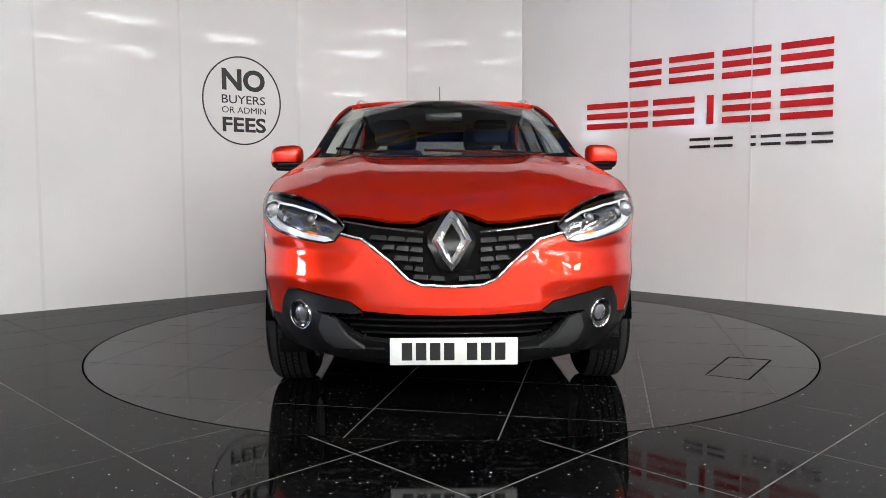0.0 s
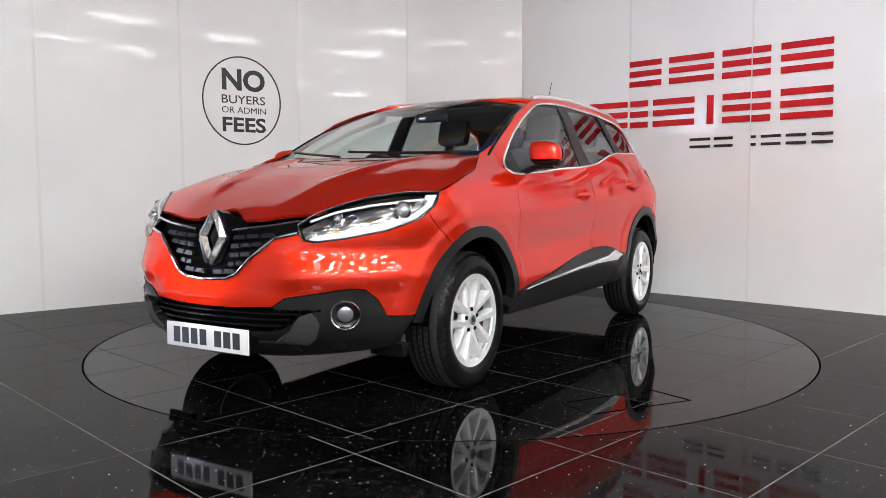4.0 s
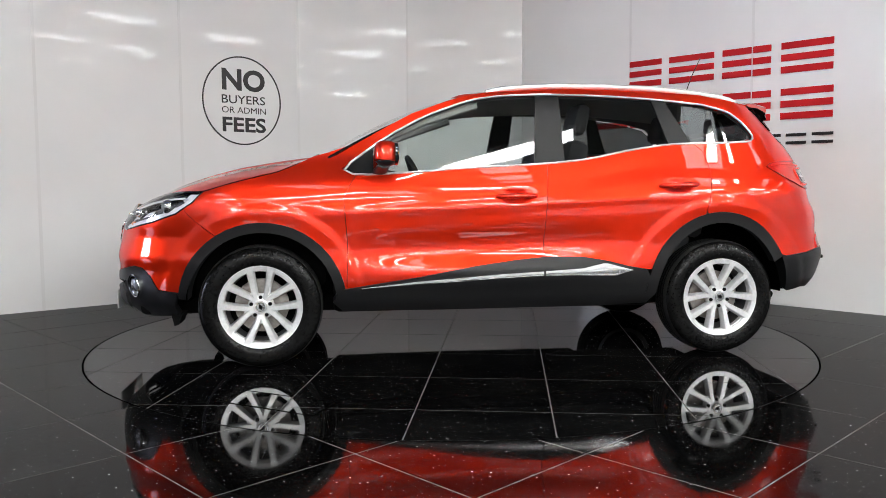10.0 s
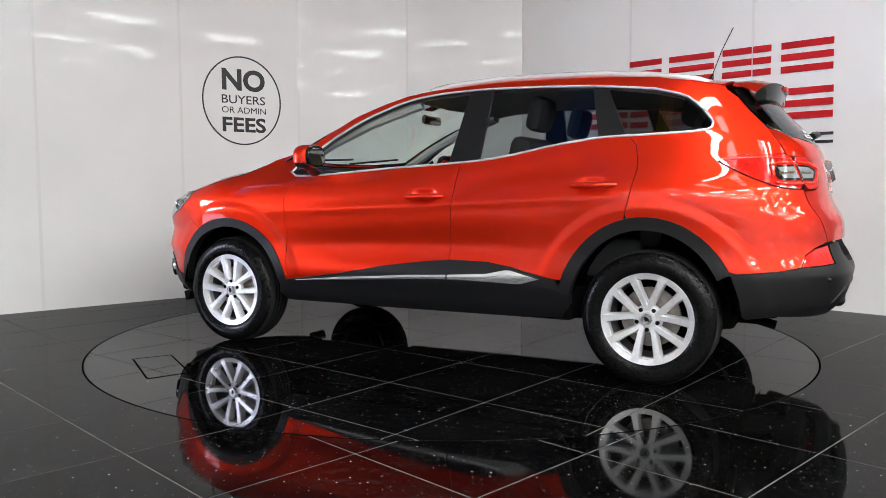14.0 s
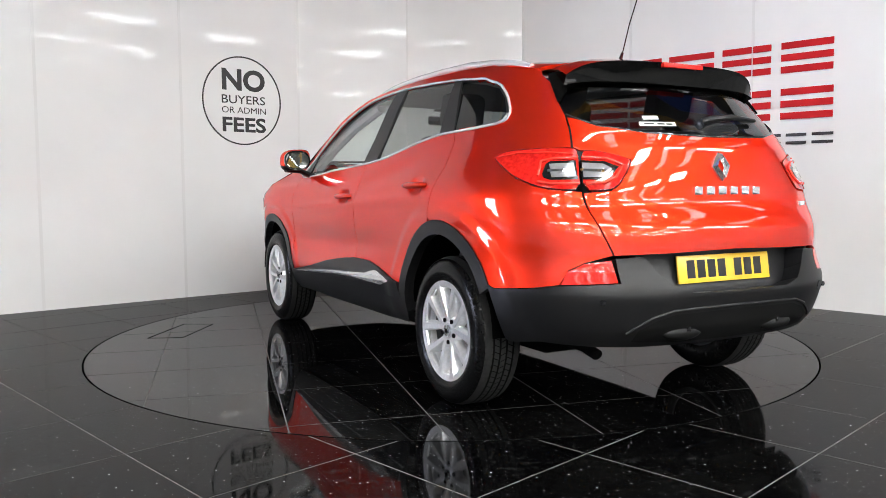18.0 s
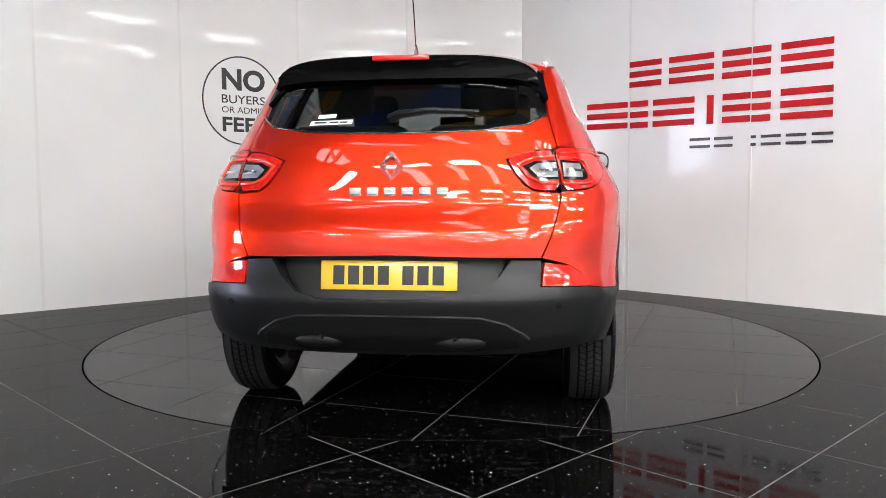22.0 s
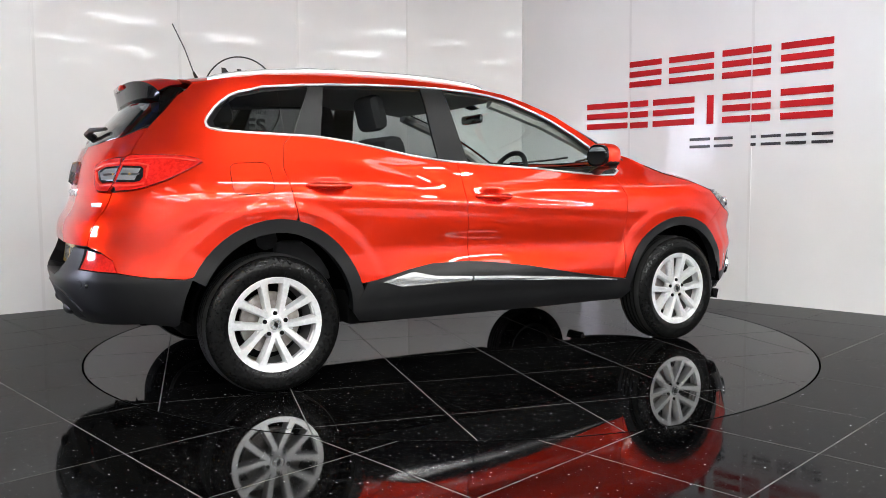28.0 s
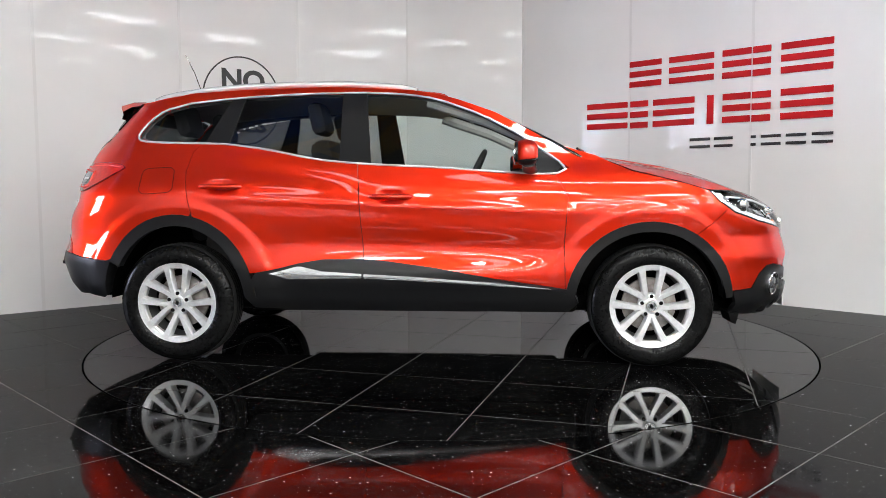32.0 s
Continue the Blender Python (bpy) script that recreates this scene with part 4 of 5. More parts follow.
CLAD_LINE = [(0.87, 0.427), (0.46, 0.485), (0.14, 0.542), (-0.10, 0.573), (-0.25, 0.586)]
CLAD_LINE_2 = [(-0.25, 0.588), (-0.48, 0.585), (-0.62, 0.562), (-0.74, 0.531), (-0.86, 0.509)]


def side_glass(s, z):
    """The smooth sheet in which the side windows lie."""
    a, b, c = skin(s, 1.08), skin(s, 1.30), skin(s, 1.50)
    f = (z - 1.08) / 0.42
    h = 0.22 / 0.42
    mix = lambda i: a[i] + (c[i] - a[i]) * f + (b[i] - a[i] - (c[i] - a[i]) * h) / (h * (1 - h)) * f * (1 - f)
    return (mix(0), mix(1), z)


def build_sides():
    top = [(0.673, 0.960)] + xz([(1.46, 1.014), (1.22, 1.066), (1.11, 1.117), (1.03, 1.158)])
    fender = [SHUT_TOP, (0.686, 0.905)] + top + xz([(0.95, 1.135), (0.875, 1.088), (0.80, 1.050)]) + xz(DOOR_FRONT_EDGE[::-1]) + arch(*FRONT_ARCH, 168, 58, 16)
    panel("front_wing", fender, skin, PAINT, car, "", 0.007, 0.013, 0, 0.015, BOTH, 0.0017)
    door = xz(DOOR_FRONT_EDGE) + xz(WIN_LOW[:4]) + xz([(-0.272, 0.92)]) + xz(CLAD_LINE[::-1])
    panel("front_door", door, skin, PAINT, car, "", 0.0055, 0.010, 0, 0.015, BOTH, 0.0020)
    arch_f = arch(*REAR_ARCH, 77, 20, 10)
    rear = xz([(-0.272, 0.92)]) + xz(WIN_LOW[3:8]) + xz(DOOR_REAR_EDGE[::-1]) + arch_f + xz(CLAD_LINE_2[::-1])
    panel("rear_door", rear, skin, PAINT, car, "", 0.0055, 0.010, 0, 0.015, BOTH, 0.0020)
    side = xz(ROOF_SIDE) + [(2.418, 1.456), (2.45, 1.42), (2.466, 1.347), (2.488, 1.27), (2.509, 1.136), (2.42, 1.132), (2.33, 1.128), (2.262, 1.098), (2.37, 1.018), (2.44, 0.983), (2.48, 0.970), (2.564, 0.962), (2.576, 0.877), (2.591, 0.792), (2.613, 0.718), (2.542, 0.690), (2.50, 0.66), (2.473, 0.605), (2.403, 0.588), (2.29, 0.573)] + arch(*REAR_ARCH, 151, 79, 12) + xz(DOOR_REAR_EDGE) + xz(WIN_LOW[7:]) + xz(WIN_TOP)
    panel("rear_quarter", side, skin, PAINT, car, "orange-red body side with the rear quarter and roof rail", 0.008, 0.014, 0, 0.015, BOTH, 0.0017)
    panel("side_trim", side, skin, GREY_TRIM, car, "grey cabin side trim", 0.05, 0.05, -0.035, 0.0, BOTH)
    # glass
    front_glass = [(0.78, 1.065), (0.46, 1.078), (0.21, 1.100), (-0.225, 1.122), (-0.275, 1.520), (-0.05, 1.507), (0.14, 1.476), (0.40, 1.378), (0.62, 1.255), (0.74, 1.17)]
    rear_glass = [(-0.385, 1.132), (-0.53, 1.152), (-0.82, 1.212), (-1.05, 1.242), (-0.98, 1.498), (-0.65, 1.515), (-0.40, 1.519)]
    quarter = [(-1.17, 1.248), (-1.50, 1.258), (-1.55, 1.275), (-1.555, 1.30), (-1.50, 1.37), (-1.43, 1.42), (-1.30, 1.452), (-1.05, 1.490)]
    for nm, o, g in (("front_side_window", front_glass, GLASS), ("rear_side_window", rear_glass, PRIVACY), ("quarter_window", quarter, REAR_TINT)):
        for ob in panel(nm, xz(o), side_glass, g, car, "", 0.04, 0.04, -0.010, 0.0, BOTH):
            ob.visible_shadow = False
    for nm, o in (("door_pillar", [(-0.215, 1.118), (-0.395, 1.128), (-0.405, 1.524), (-0.265, 1.526)]), ("door_pillar", [(-1.04, 1.234), (-1.18, 1.240), (-1.055, 1.498), (-0.975, 1.508)])):
        panel(nm, xz(o), skin, CLAD, car, "satin black window pillar", 0.04, 0.05, -0.003, 0.015, BOTH)
    sail = [(0.80, 1.055), (0.70, 1.062), (0.70, 1.20), (0.74, 1.178), (0.84, 1.10)]
    panel("mirror_sail", xz(sail), skin, CLAD, car, "", 0.04, 0.04, -0.003, 0.01, BOTH)
    strip("window_chrome", trail(soft(xz(WIN_LOW) + xz(WIN_TOP), 1, 0.2), skin, 0.0, 0.02, True), 0.0068, BLADE, car, "chrome window surround", BOTH, True)
    # door cladding, sills, chrome blades
    panel("door_cladding", xz(CLAD_LINE + [(-0.25, 0.43), (0.3, 0.425), (0.86, 0.405)]), skin, CLAD, car, "", 0.03, 0.03, 0.010, 0.03, BOTH)
    panel("door_cladding", xz(CLAD_LINE_2 + [(-0.90, 0.43), (-0.25, 0.43)]), skin, CLAD, car, "", 0.03, 0.03, 0.010, 0.03, BOTH)
    panel("sill", xz([(0.90, 0.41), (0.3, 0.427), (-0.25, 0.432), (-0.90, 0.432), (-0.93, 0.37), (-0.88, 0.310), (-0.6, 0.296), (0.3, 0.293), (0.88, 0.300), (0.93, 0.35)]), skin, CLAD, car, "black plastic sill", 0.04, 0.03, 0.004, 0.06, BOTH)
    panel("chrome_blade", xz([(0.79, 0.430), (0.46, 0.452), (0.0, 0.478), (-0.245, 0.487), (-0.245, 0.507), (0.0, 0.497), (0.46, 0.467)]), skin, BADGE, car, "chrome blade along the door", 0.04, 0.03, 0.018, 0.014, BOTH)
    # paler strip painted in as the chrome's bright reflection
    panel("blade_highlight", xz([(0.78, 0.434), (0.46, 0.459), (0.0, 0.4865), (-0.245, 0.4955), (-0.245, 0.507), (0.0, 0.497), (0.46, 0.467)]), skin, BLADE, car, "painted highlight along the blade's upper edge", 0.04, 0.03, 0.022, 0.006, BOTH)
    panel("chrome_blade", xz([(-0.258, 0.487), (-0.258, 0.508), (-0.48, 0.520), (-0.595, 0.545), (-0.62, 0.545), (-0.78, 0.507), (-0.67, 0.480), (-0.45, 0.485)]), skin, BADGE, car, "chrome blade along the door", 0.04, 0.03, 0.018, 0.014, BOTH)
    # same painted highlight on the rear door's blade
    panel("blade_highlight", xz([(-0.258, 0.497), (-0.258, 0.508), (-0.48, 0.520), (-0.595, 0.545), (-0.62, 0.545), (-0.74, 0.516), (-0.60, 0.524), (-0.48, 0.507)]), skin, BLADE, car, "painted highlight along the blade's upper edge", 0.04, 0.03, 0.022, 0.006, BOTH)
    for (cx, rx, rz), a0, a1, w in ((FRONT_ARCH, 6, 172, 0.052), (REAR_ARCH, 4, 152, 0.062)):
        ring = arch(cx, rx + 0.002, rz + 0.002, a0, a1, 22) + arch(cx, rx - w, rz - w, a1, a0, 22)
        panel("arch_trim", ring, skin, CLAD, car, "black plastic wheel arch trim", 0.03, 0.03, 0.007, 0.05, BOTH)
    # handles
    for x, z in HANDLES:
        for sd in BOTH:
            handle(x, z, sd)
    # fuel flap on the right-hand quarter
    panel("fuel_flap", soft([(2.02, 0.965), (2.165, 0.952), (2.17, 1.09), (2.03, 1.098)], 2, 0.13), skin, PAINT, car, "square fuel filler flap", 0.04, 0.03, 0.002, 0.006, (-1,))
    strip("flap_joint", trail(soft([(2.016, 0.961), (2.169, 0.948), (2.174, 1.094), (2.026, 1.102)], 2, 0.13), skin, 0.0, 0.03, True), 0.0018, DARK, car, "", (-1,), True)
    for sd in BOTH:
        door_mirror(sd)


def handle(x, z, side):
    path = [Vector(skin(*by_x(x + d, z + 0.002 - 0.012 * d))) for d in (0.115, 0.100, 0.06, 0.0, -0.06, -0.100, -0.115)]
    base = [p.y for p in path]
    lift = [max(base[0], base[-1]) - q for q in base]
    bow = (-0.004, 0.010, 0.018, 0.022, 0.018, 0.010, -0.004)
    bm = bmesh.new()
    tube(bm, [(p.x, (p.y + l + w) * side, p.z) for p, l, w in zip(path, lift, bow)], lambda f: 0.011 + 0.007 * math.sin(math.pi * f), 10, False, 0.9)
    bmesh.ops.recalc_face_normals(bm, faces=bm.faces)
    grip = part("door_handle", bm, PAINT, car, "body-coloured door handle over a hollow", angle=60)
    bm = bmesh.new()
    cyl(bm, 0.006, 0.004, Matrix.Translation((x + 0.088, (max(base) + 0.022) * side, z + 0.002)) @ pose(0, 0, 0, 90), 12)
    part("handle_end", bm, PAINT, grip)


def door_mirror(side):
    m = Matrix.Diagonal((1, side, 1, 1))
    sx = lambda pts: [(x, y, z) for x, y, z in pts]
    bm = bmesh.new()
    got = bmesh.ops.create_uvsphere(bm, u_segments=28, v_segments=16, radius=1.0)["verts"]
    for v in got:
        x, y, z = v.co
        sq = lambda a, n: math.copysign(abs(a) ** n, a)
        v.co = (0.636 + 0.066 * sq(x, 0.75) * (1 if x > 0 else 0.85), 0.940 + 0.093 * sq(y, 0.62) + 0.01 * x, 1.166 + 0.069 * sq(z, 0.62) - 0.012 * y)
    bmesh.ops.bisect_plane(bm, geom=bm.verts[:] + bm.edges[:] + bm.faces[:], plane_co=(0.585, 0, 0), plane_no=(-1, 0, 0), clear_outer=True)
    bmesh.ops.transform(bm, matrix=m, verts=bm.verts)
    if side < 0:
        bmesh.ops.reverse_faces(bm, faces=bm.faces)
    low = bm.copy()
    for q, keep in ((bm, 1), (low, -1)):
        bmesh.ops.bisect_plane(q, geom=q.verts[:] + q.edges[:] + q.faces[:], plane_co=(0.64, 0, 1.128), plane_no=(0.12, 0, -keep), clear_outer=True)
    shell = part("door_mirror", bm, PAINT, car, "body-coloured door mirror with a black foot", angle=50)
    part("lower_shell", low, CLAD, shell, "black lower mirror shell", angle=50)
    bm = bmesh.new()
    prism(bm, soft([(0.862, 1.116), (0.872, 1.214), (1.008, 1.214), (1.024, 1.15), (0.994, 1.111)], 2), -0.582, -0.574, Matrix(((0, 0, -1, 0), (1 * side, 0, 0, 0), (0, 1, 0, 0), (0, 0, 0, 1))))
    bmesh.ops.recalc_face_normals(bm, faces=bm.faces)
    part("mirror_glass", bm, MIRROR, shell, "mirror glass", smooth=False)
    bm = bmesh.new()
    prism(bm, soft([(0.853, 1.104), (0.86, 1.225), (1.014, 1.226), (1.034, 1.15), (0.998, 1.099)], 2), -0.594, -0.578, Matrix(((0, 0, -1, 0), (1 * side, 0, 0, 0), (0, 1, 0, 0), (0, 0, 0, 1))))
    bmesh.ops.recalc_face_normals(bm, faces=bm.faces)
    part("mirror_frame", bm, GLOSS_BLACK, shell)
    bm = bmesh.new()
    tube(bm, [(0.665, 0.80 * side, 1.055), (0.665, 0.84 * side, 1.072), (0.655, 0.90 * side, 1.095), (0.65, 1.0 * side, 1.098)], lambda f: 0.05 - 0.02 * f, 12, False, 0.42)
    bmesh.ops.recalc_face_normals(bm, faces=bm.faces)
    part("mirror_foot", bm, CLAD, shell, "black mirror foot", angle=60)


def build_top():
    edge = [(0.0, 2.04), (0.03, 2.05), (0.09, 2.08), (0.15, 2.12), (0.25, 2.115), (0.45, 2.055), (0.50, 2.04), (0.57, 1.95), (0.67, 1.84), (0.78, 1.74), (0.855, 1.61), (0.858, 1.46), (0.82, 1.22), (0.77, 1.11), (0.74, 1.03), (0.60, 0.99), (0.0, 1.06)]
    half = [(x, y) for y, x in edge]
    panel("bonnet", half + [(x, -y) for x, y in half[::-1] if y > 0], hood, PAINT, car, "orange-red bonnet", 0.018, 0.018, 0.0, 0.015, gap=0.0016)
    for side in BOTH:
        line = [hood(x, y) for x, y in half[9:15]]
        strip("bonnet_joint", [(x, (y + 0.001) * side, z - 0.0012) for x, y, z in line], 0.0024, DARK, car)
    bm = bmesh.new()
    box(bm, 0.86, 1.03, -0.66, 0.66, 1.06, 1.115, 0.01)
    part("cowl", bm, TRIM, car, "black scuttle panel under the windscreen")
    ws = panel("windscreen", [(0.0, -1.0), (1.0, -1.0), (1.0, 1.0), (0.0, 1.0)], screen, GLASS, car, "raked windscreen", 0.06, 0.08, 0.0, 0.0)[0]
    ws.visible_shadow = False
    for poly in ([(0.0, -1.0), (0.0, 1.0), (0.075, 1.0), (0.05, 0.6), (0.05, -0.6), (0.075, -1.0)], [(0.94, -1.0), (1.0, -1.0), (1.0, 1.0), (0.94, 1.0)], [(0.0, 0.93), (1.0, 0.945), (1.0, 1.0), (0.0, 1.0)], [(0.0, -0.93), (1.0, -0.945), (1.0, -1.0), (0.0, -1.0)], [(0.86, -0.10), (0.94, -0.12), (0.94, 0.12), (0.86, 0.10)]):
        panel("screen_border", poly, screen, GLOSS_BLACK, ws, "", 0.06, 0.08, -0.004, 0.0)
    for side in BOTH:
        # seal between the screen and the pillar
        path = [Vector(screen(k / 16, 1.0)) for k in range(17)]
        strip("pillar_seal", [(p.x, (p.y + 0.010) * side, p.z - 0.006) for p in path], 0.010, GLOSS_BLACK, ws)
    rp = [(0.20, 0.0), (0.17, 0.4), (0.10, 0.60), (-0.02, 0.60), (-0.5, 0.62), (-1.0, 0.615), (-1.4, 0.60), (-1.62, 0.575), (-1.66, 0.3), (-1.67, 0.0)]
    rp = [(x, min(y, roof_edge(x)) if y > 0.45 else y) for x, y in rp]
    panel("roof", rp + [(x, -y) for x, y in rp[::-1] if y > 0], roof, PAINT, car, "orange-red roof", 0.05, 0.05, 0.0, 0.015)
    panel("headlining", rp + [(x, -y) for x, y in rp[::-1] if y > 0], roof, LIGHT_TRIM, car, "pale grey headlining", 0.1, 0.1, -0.05, 0.0)
    for side in BOTH:
        xs = [0.02, -0.02, -0.08, -0.2, -0.4, -0.7, -1.0, -1.25, -1.4, -1.5, -1.54]
        lifts = [-0.006, 0.003, 0.009, 0.013, 0.015, 0.015, 0.015, 0.013, 0.008, 0.002, -0.006]
        bm = bmesh.new()
        pts = [Vector(roof(x, roof_edge(x) - 0.040)) for x in xs]
        tube(bm, [(p.x, p.y * side, p.z + l) for p, l in zip(pts, lifts)], 0.018, 10, False, 1.0)
        bmesh.ops.recalc_face_normals(bm, faces=bm.faces)
        part("roof_rail", bm, BLADE, car, "satin silver roof rail", angle=70)
    bm = bmesh.new()
    b = Vector(roof(-1.45, 0.0))
    tube(bm, [b, b + Vector((-0.03, 0, 0.06))], lambda f: 0.014 - 0.008 * f, 10)
    ant = part("aerial", bm, GLOSS_BLACK, car, "black whip aerial on the roof")
    bm = bmesh.new()
    tube(bm, [b + Vector((-0.03, 0, 0.06)), Vector((-1.525, 0, 1.74)), Vector((-1.585, 0, 1.865))], 0.003, 6)
    part("whip", bm, GLOSS_BLACK, ant)
    for y0, y1, x1 in ((0.55, -0.12, 1.0), (-0.15, -0.62, 0.98)):
        bm = bmesh.new()
        pa = [Vector(screen(0.02 + 0.06 * k / 8, (y0 + (y1 - y0) * k / 8) / 0.735)) + Vector((0.015, 0, 0.018)) for k in range(9)]
        tube(bm, pa, 0.008, 6)
        bmesh.ops.recalc_face_normals(bm, faces=bm.faces)
        part("wiper", bm, GLOSS_BLACK, car, "black windscreen wiper")


def roof_edge(x):
    ze = min(ROOF_LINE(x), 1.57)
    return skin(by_x(x, ze)[0], ze)[1] if x > -1.6 else 0.575


def build_rear():
    gate = [(3.0, 0.728), (2.731, 0.720), (2.615, 0.717), (2.593, 0.792), (2.579, 0.877), (2.568, 0.957), (2.637, 0.964), (2.658, 0.985), (2.677, 1.038), (2.684, 1.086), (2.586, 1.121), (2.533, 1.124), (2.512, 1.138), (2.492, 1.262), (2.526, 1.252), (2.584, 1.221), (2.631, 1.214), (2.728, 1.194), (2.85, 1.187), (3.0, 1.184)]
    panel("tailgate", mirrored(gate, 3.0), skin, PAINT, car, "orange-red tailgate", 0.014, 0.014, 0, 0.015, gap=0.0018)
    gl = [(3.0, 1.186), (2.85, 1.189), (2.728, 1.196), (2.631, 1.216), (2.584, 1.223), (2.526, 1.254), (2.492, 1.275), (2.470, 1.345), (2.455, 1.41), (2.48, 1.45), (3.0, 1.47)]
    ob = panel("rear_window", mirrored(gl, 3.0), skin, REAR_TINT, car, "dark rear window", 0.03, 0.03, -0.004, 0.0)[0]
    ob.visible_shadow = False
    strip("window_seal", trail([(6 - s, z) for s, z in gl[6:0:-1]] + gl[:7], skin, -0.003, 0.03), 0.006, GLOSS_BLACK, ob)
    sticker = [(2.86, 1.225), (2.72, 1.222), (2.72, 1.24), (2.86, 1.243)]
    panel("window_sticker", sticker, skin, STICKER, ob, "pale dealer sticker", 0.05, 0.05, 0.001, 0.0)
    for k, (a, b) in enumerate(((2.845, 2.82), (2.815, 2.785), (2.775, 2.735))):
        panel("sticker_bar", [(a, 1.229), (b, 1.229), (b, 1.236), (a, 1.236)], skin, TRIM, ob, "", 0.05, 0.05, 0.002, 0.0)
    panel("window_sticker", [(2.80, 1.252), (2.74, 1.250), (2.74, 1.266), (2.80, 1.268)], skin, STICKER, ob, "", 0.05, 0.05, 0.001, 0.0)
    # spoiler: a wing beyond the roof, rounded down to the pillars, with side fins
    n = 40
    bm = bmesh.new()
    rows = []
    for k in range(n + 1):
        q = -1 + 2 * k / n
        e3, e8 = abs(q) ** 3, abs(q) ** 8
        y = 0.560 * q
        front = Vector(roof(-1.655, y * 0.97)) + Vector((0, 0, 0.002 - 0.012 * e8))
        tip = Vector((-1.865 + 0.10 * e3, y * (1.0 - 0.03 * e8), 1.508 - 0.022 * e3 - 0.045 * e8))
        mid = (front + tip) / 2 + Vector((0, 0, 0.010))
        rows.append([front, mid, tip, tip + Vector((0.006, 0, -0.014)), Vector((-1.845 + 0.08 * e3, y * 0.99, 1.418 - 0.020 * e8)), Vector((-1.79 + 0.07 * e3, y * 0.97, 1.400 - 0.02 * e8))])
    vs = [[bm.verts.new(p) for p in r] for r in rows]
    for A, B in zip(vs, vs[1:]):
        for k in range(2):
            bm.faces.new((A[k], B[k], B[k + 1], A[k + 1]))
    bmesh.ops.recalc_face_normals(bm, faces=bm.faces)
    spo = part("spoiler", bm, PAINT, car, "roof spoiler, red above and gloss black behind", angle=50)
    bm = bmesh.new()
    vs = [[bm.verts.new(p) for p in r[2:]] for r in rows]
    for A, B in zip(vs, vs[1:]):
        for k in range(3):
            bm.faces.new((A[k], B[k], B[k + 1], A[k + 1]))
    bmesh.ops.recalc_face_normals(bm, faces=bm.faces)
    part("spoiler_back", bm, DEEP_BLACK, spo, "gloss black spoiler underside", angle=50)
    fin = [(2.440, 1.450), (2.475, 1.460), (2.53, 1.455), (2.53, 1.41), (2.500, 1.365), (2.476, 1.325), (2.468, 1.33), (2.464, 1.347), (2.452, 1.41)]
    panel("spoiler_fin", fin, skin, DEEP_BLACK, spo, "gloss black side fin", 0.03, 0.03, 0.008, 0.02, BOTH)
    bm = bmesh.new()
    box(bm, -1.876, -1.852, -0.115, 0.115, 1.487, 1.508, 0.004)
    part("brake_light", bm, RED_LENS, spo, "red high brake light")
    # wiper
    bm = bmesh.new()
    a, b = Vector(skin(2.99, 1.258)), Vector(skin(3.27, 1.268))
    tube(bm, [a + Vector((-0.012, 0.0, -0.012)), a + Vector((-0.035, -0.03, 0.0)), a.lerp(b, 0.45) + Vector((-0.045, 0, 0.010)), b + Vector((-0.02, 0, 0.0))], lambda f: 0.026 - 0.015 * f, 8, False, 0.8)
    bmesh.ops.recalc_face_normals(bm, faces=bm.faces)
    part("rear_wiper", bm, CLAD, car, "black rear wiper")
    # lamps
    outer = [(2.262, 1.098), (2.285, 1.116), (2.33, 1.127), (2.42, 1.131), (2.509, 1.130), (2.530, 1.120), (2.562, 0.966), (2.48, 0.972), (2.44, 0.985), (2.37, 1.020)]
    inner = [(2.537, 1.119), (2.586, 1.117), (2.65, 1.098), (2.680, 1.082), (2.673, 1.038), (2.655, 0.988), (2.636, 0.968), (2.570, 0.966)]
    outer, inner = soft(outer, 1, 0.18), soft(inner, 1, 0.18)
    for side in BOTH:
        lo = panel("tail_lamp", outer, skin, RED_LENS, car, "red wraparound tail lamp with a clear core", 0.02, 0.02, 0.006, 0.012, (side,))[0]
        li = panel("tail_lamp", inner, skin, RED_LENS, car, "red tail lamp on the tailgate with a clear core", 0.02, 0.02, 0.006, 0.012, (side,))[0]
        strip("lamp_rim", trail(outer, skin, 0.005, 0.02, True), 0.0015, GLOSS_BLACK, lo, "", (side,), True)
        strip("lamp_rim", trail(inner, skin, 0.005, 0.02, True), 0.0015, GLOSS_BLACK, li, "", (side,), True)
        panel("lamp_core", [(2.452, 1.066), (2.462, 1.077), (2.530, 1.080), (2.550, 1.006), (2.48, 1.004), (2.460, 1.012), (2.452, 1.028)], skin, GLOSS_BLACK, lo, "", 0.02, 0.02, 0.0075, 0.0, (side,))
        panel("lamp_core", [(2.544, 1.080), (2.608, 1.076), (2.648, 1.056), (2.634, 1.020), (2.615, 1.004), (2.562, 1.006)], skin, GLOSS_BLACK, li, "", 0.02, 0.02, 0.0075, 0.0, (side,))
        panel("reverse_light", [(2.462, 1.066), (2.527, 1.070), (2.545, 1.016), (2.480, 1.014)], skin, CORE, lo, "clear white lens", 0.02, 0.02, 0.010, 0.004, (side,))
        panel("reverse_light", [(2.548, 1.070), (2.605, 1.066), (2.632, 1.048), (2.618, 1.016), (2.562, 1.014)], skin, CORE, li, "clear white lens", 0.02, 0.02, 0.010, 0.004, (side,))
        strip("light_guide", trail([(2.285, 1.100), (2.36, 1.113), (2.46, 1.112), (2.52, 1.106)], skin, 0.010, 0.02), 0.003, RED_GUIDE, lo, "red light guide", (side,))
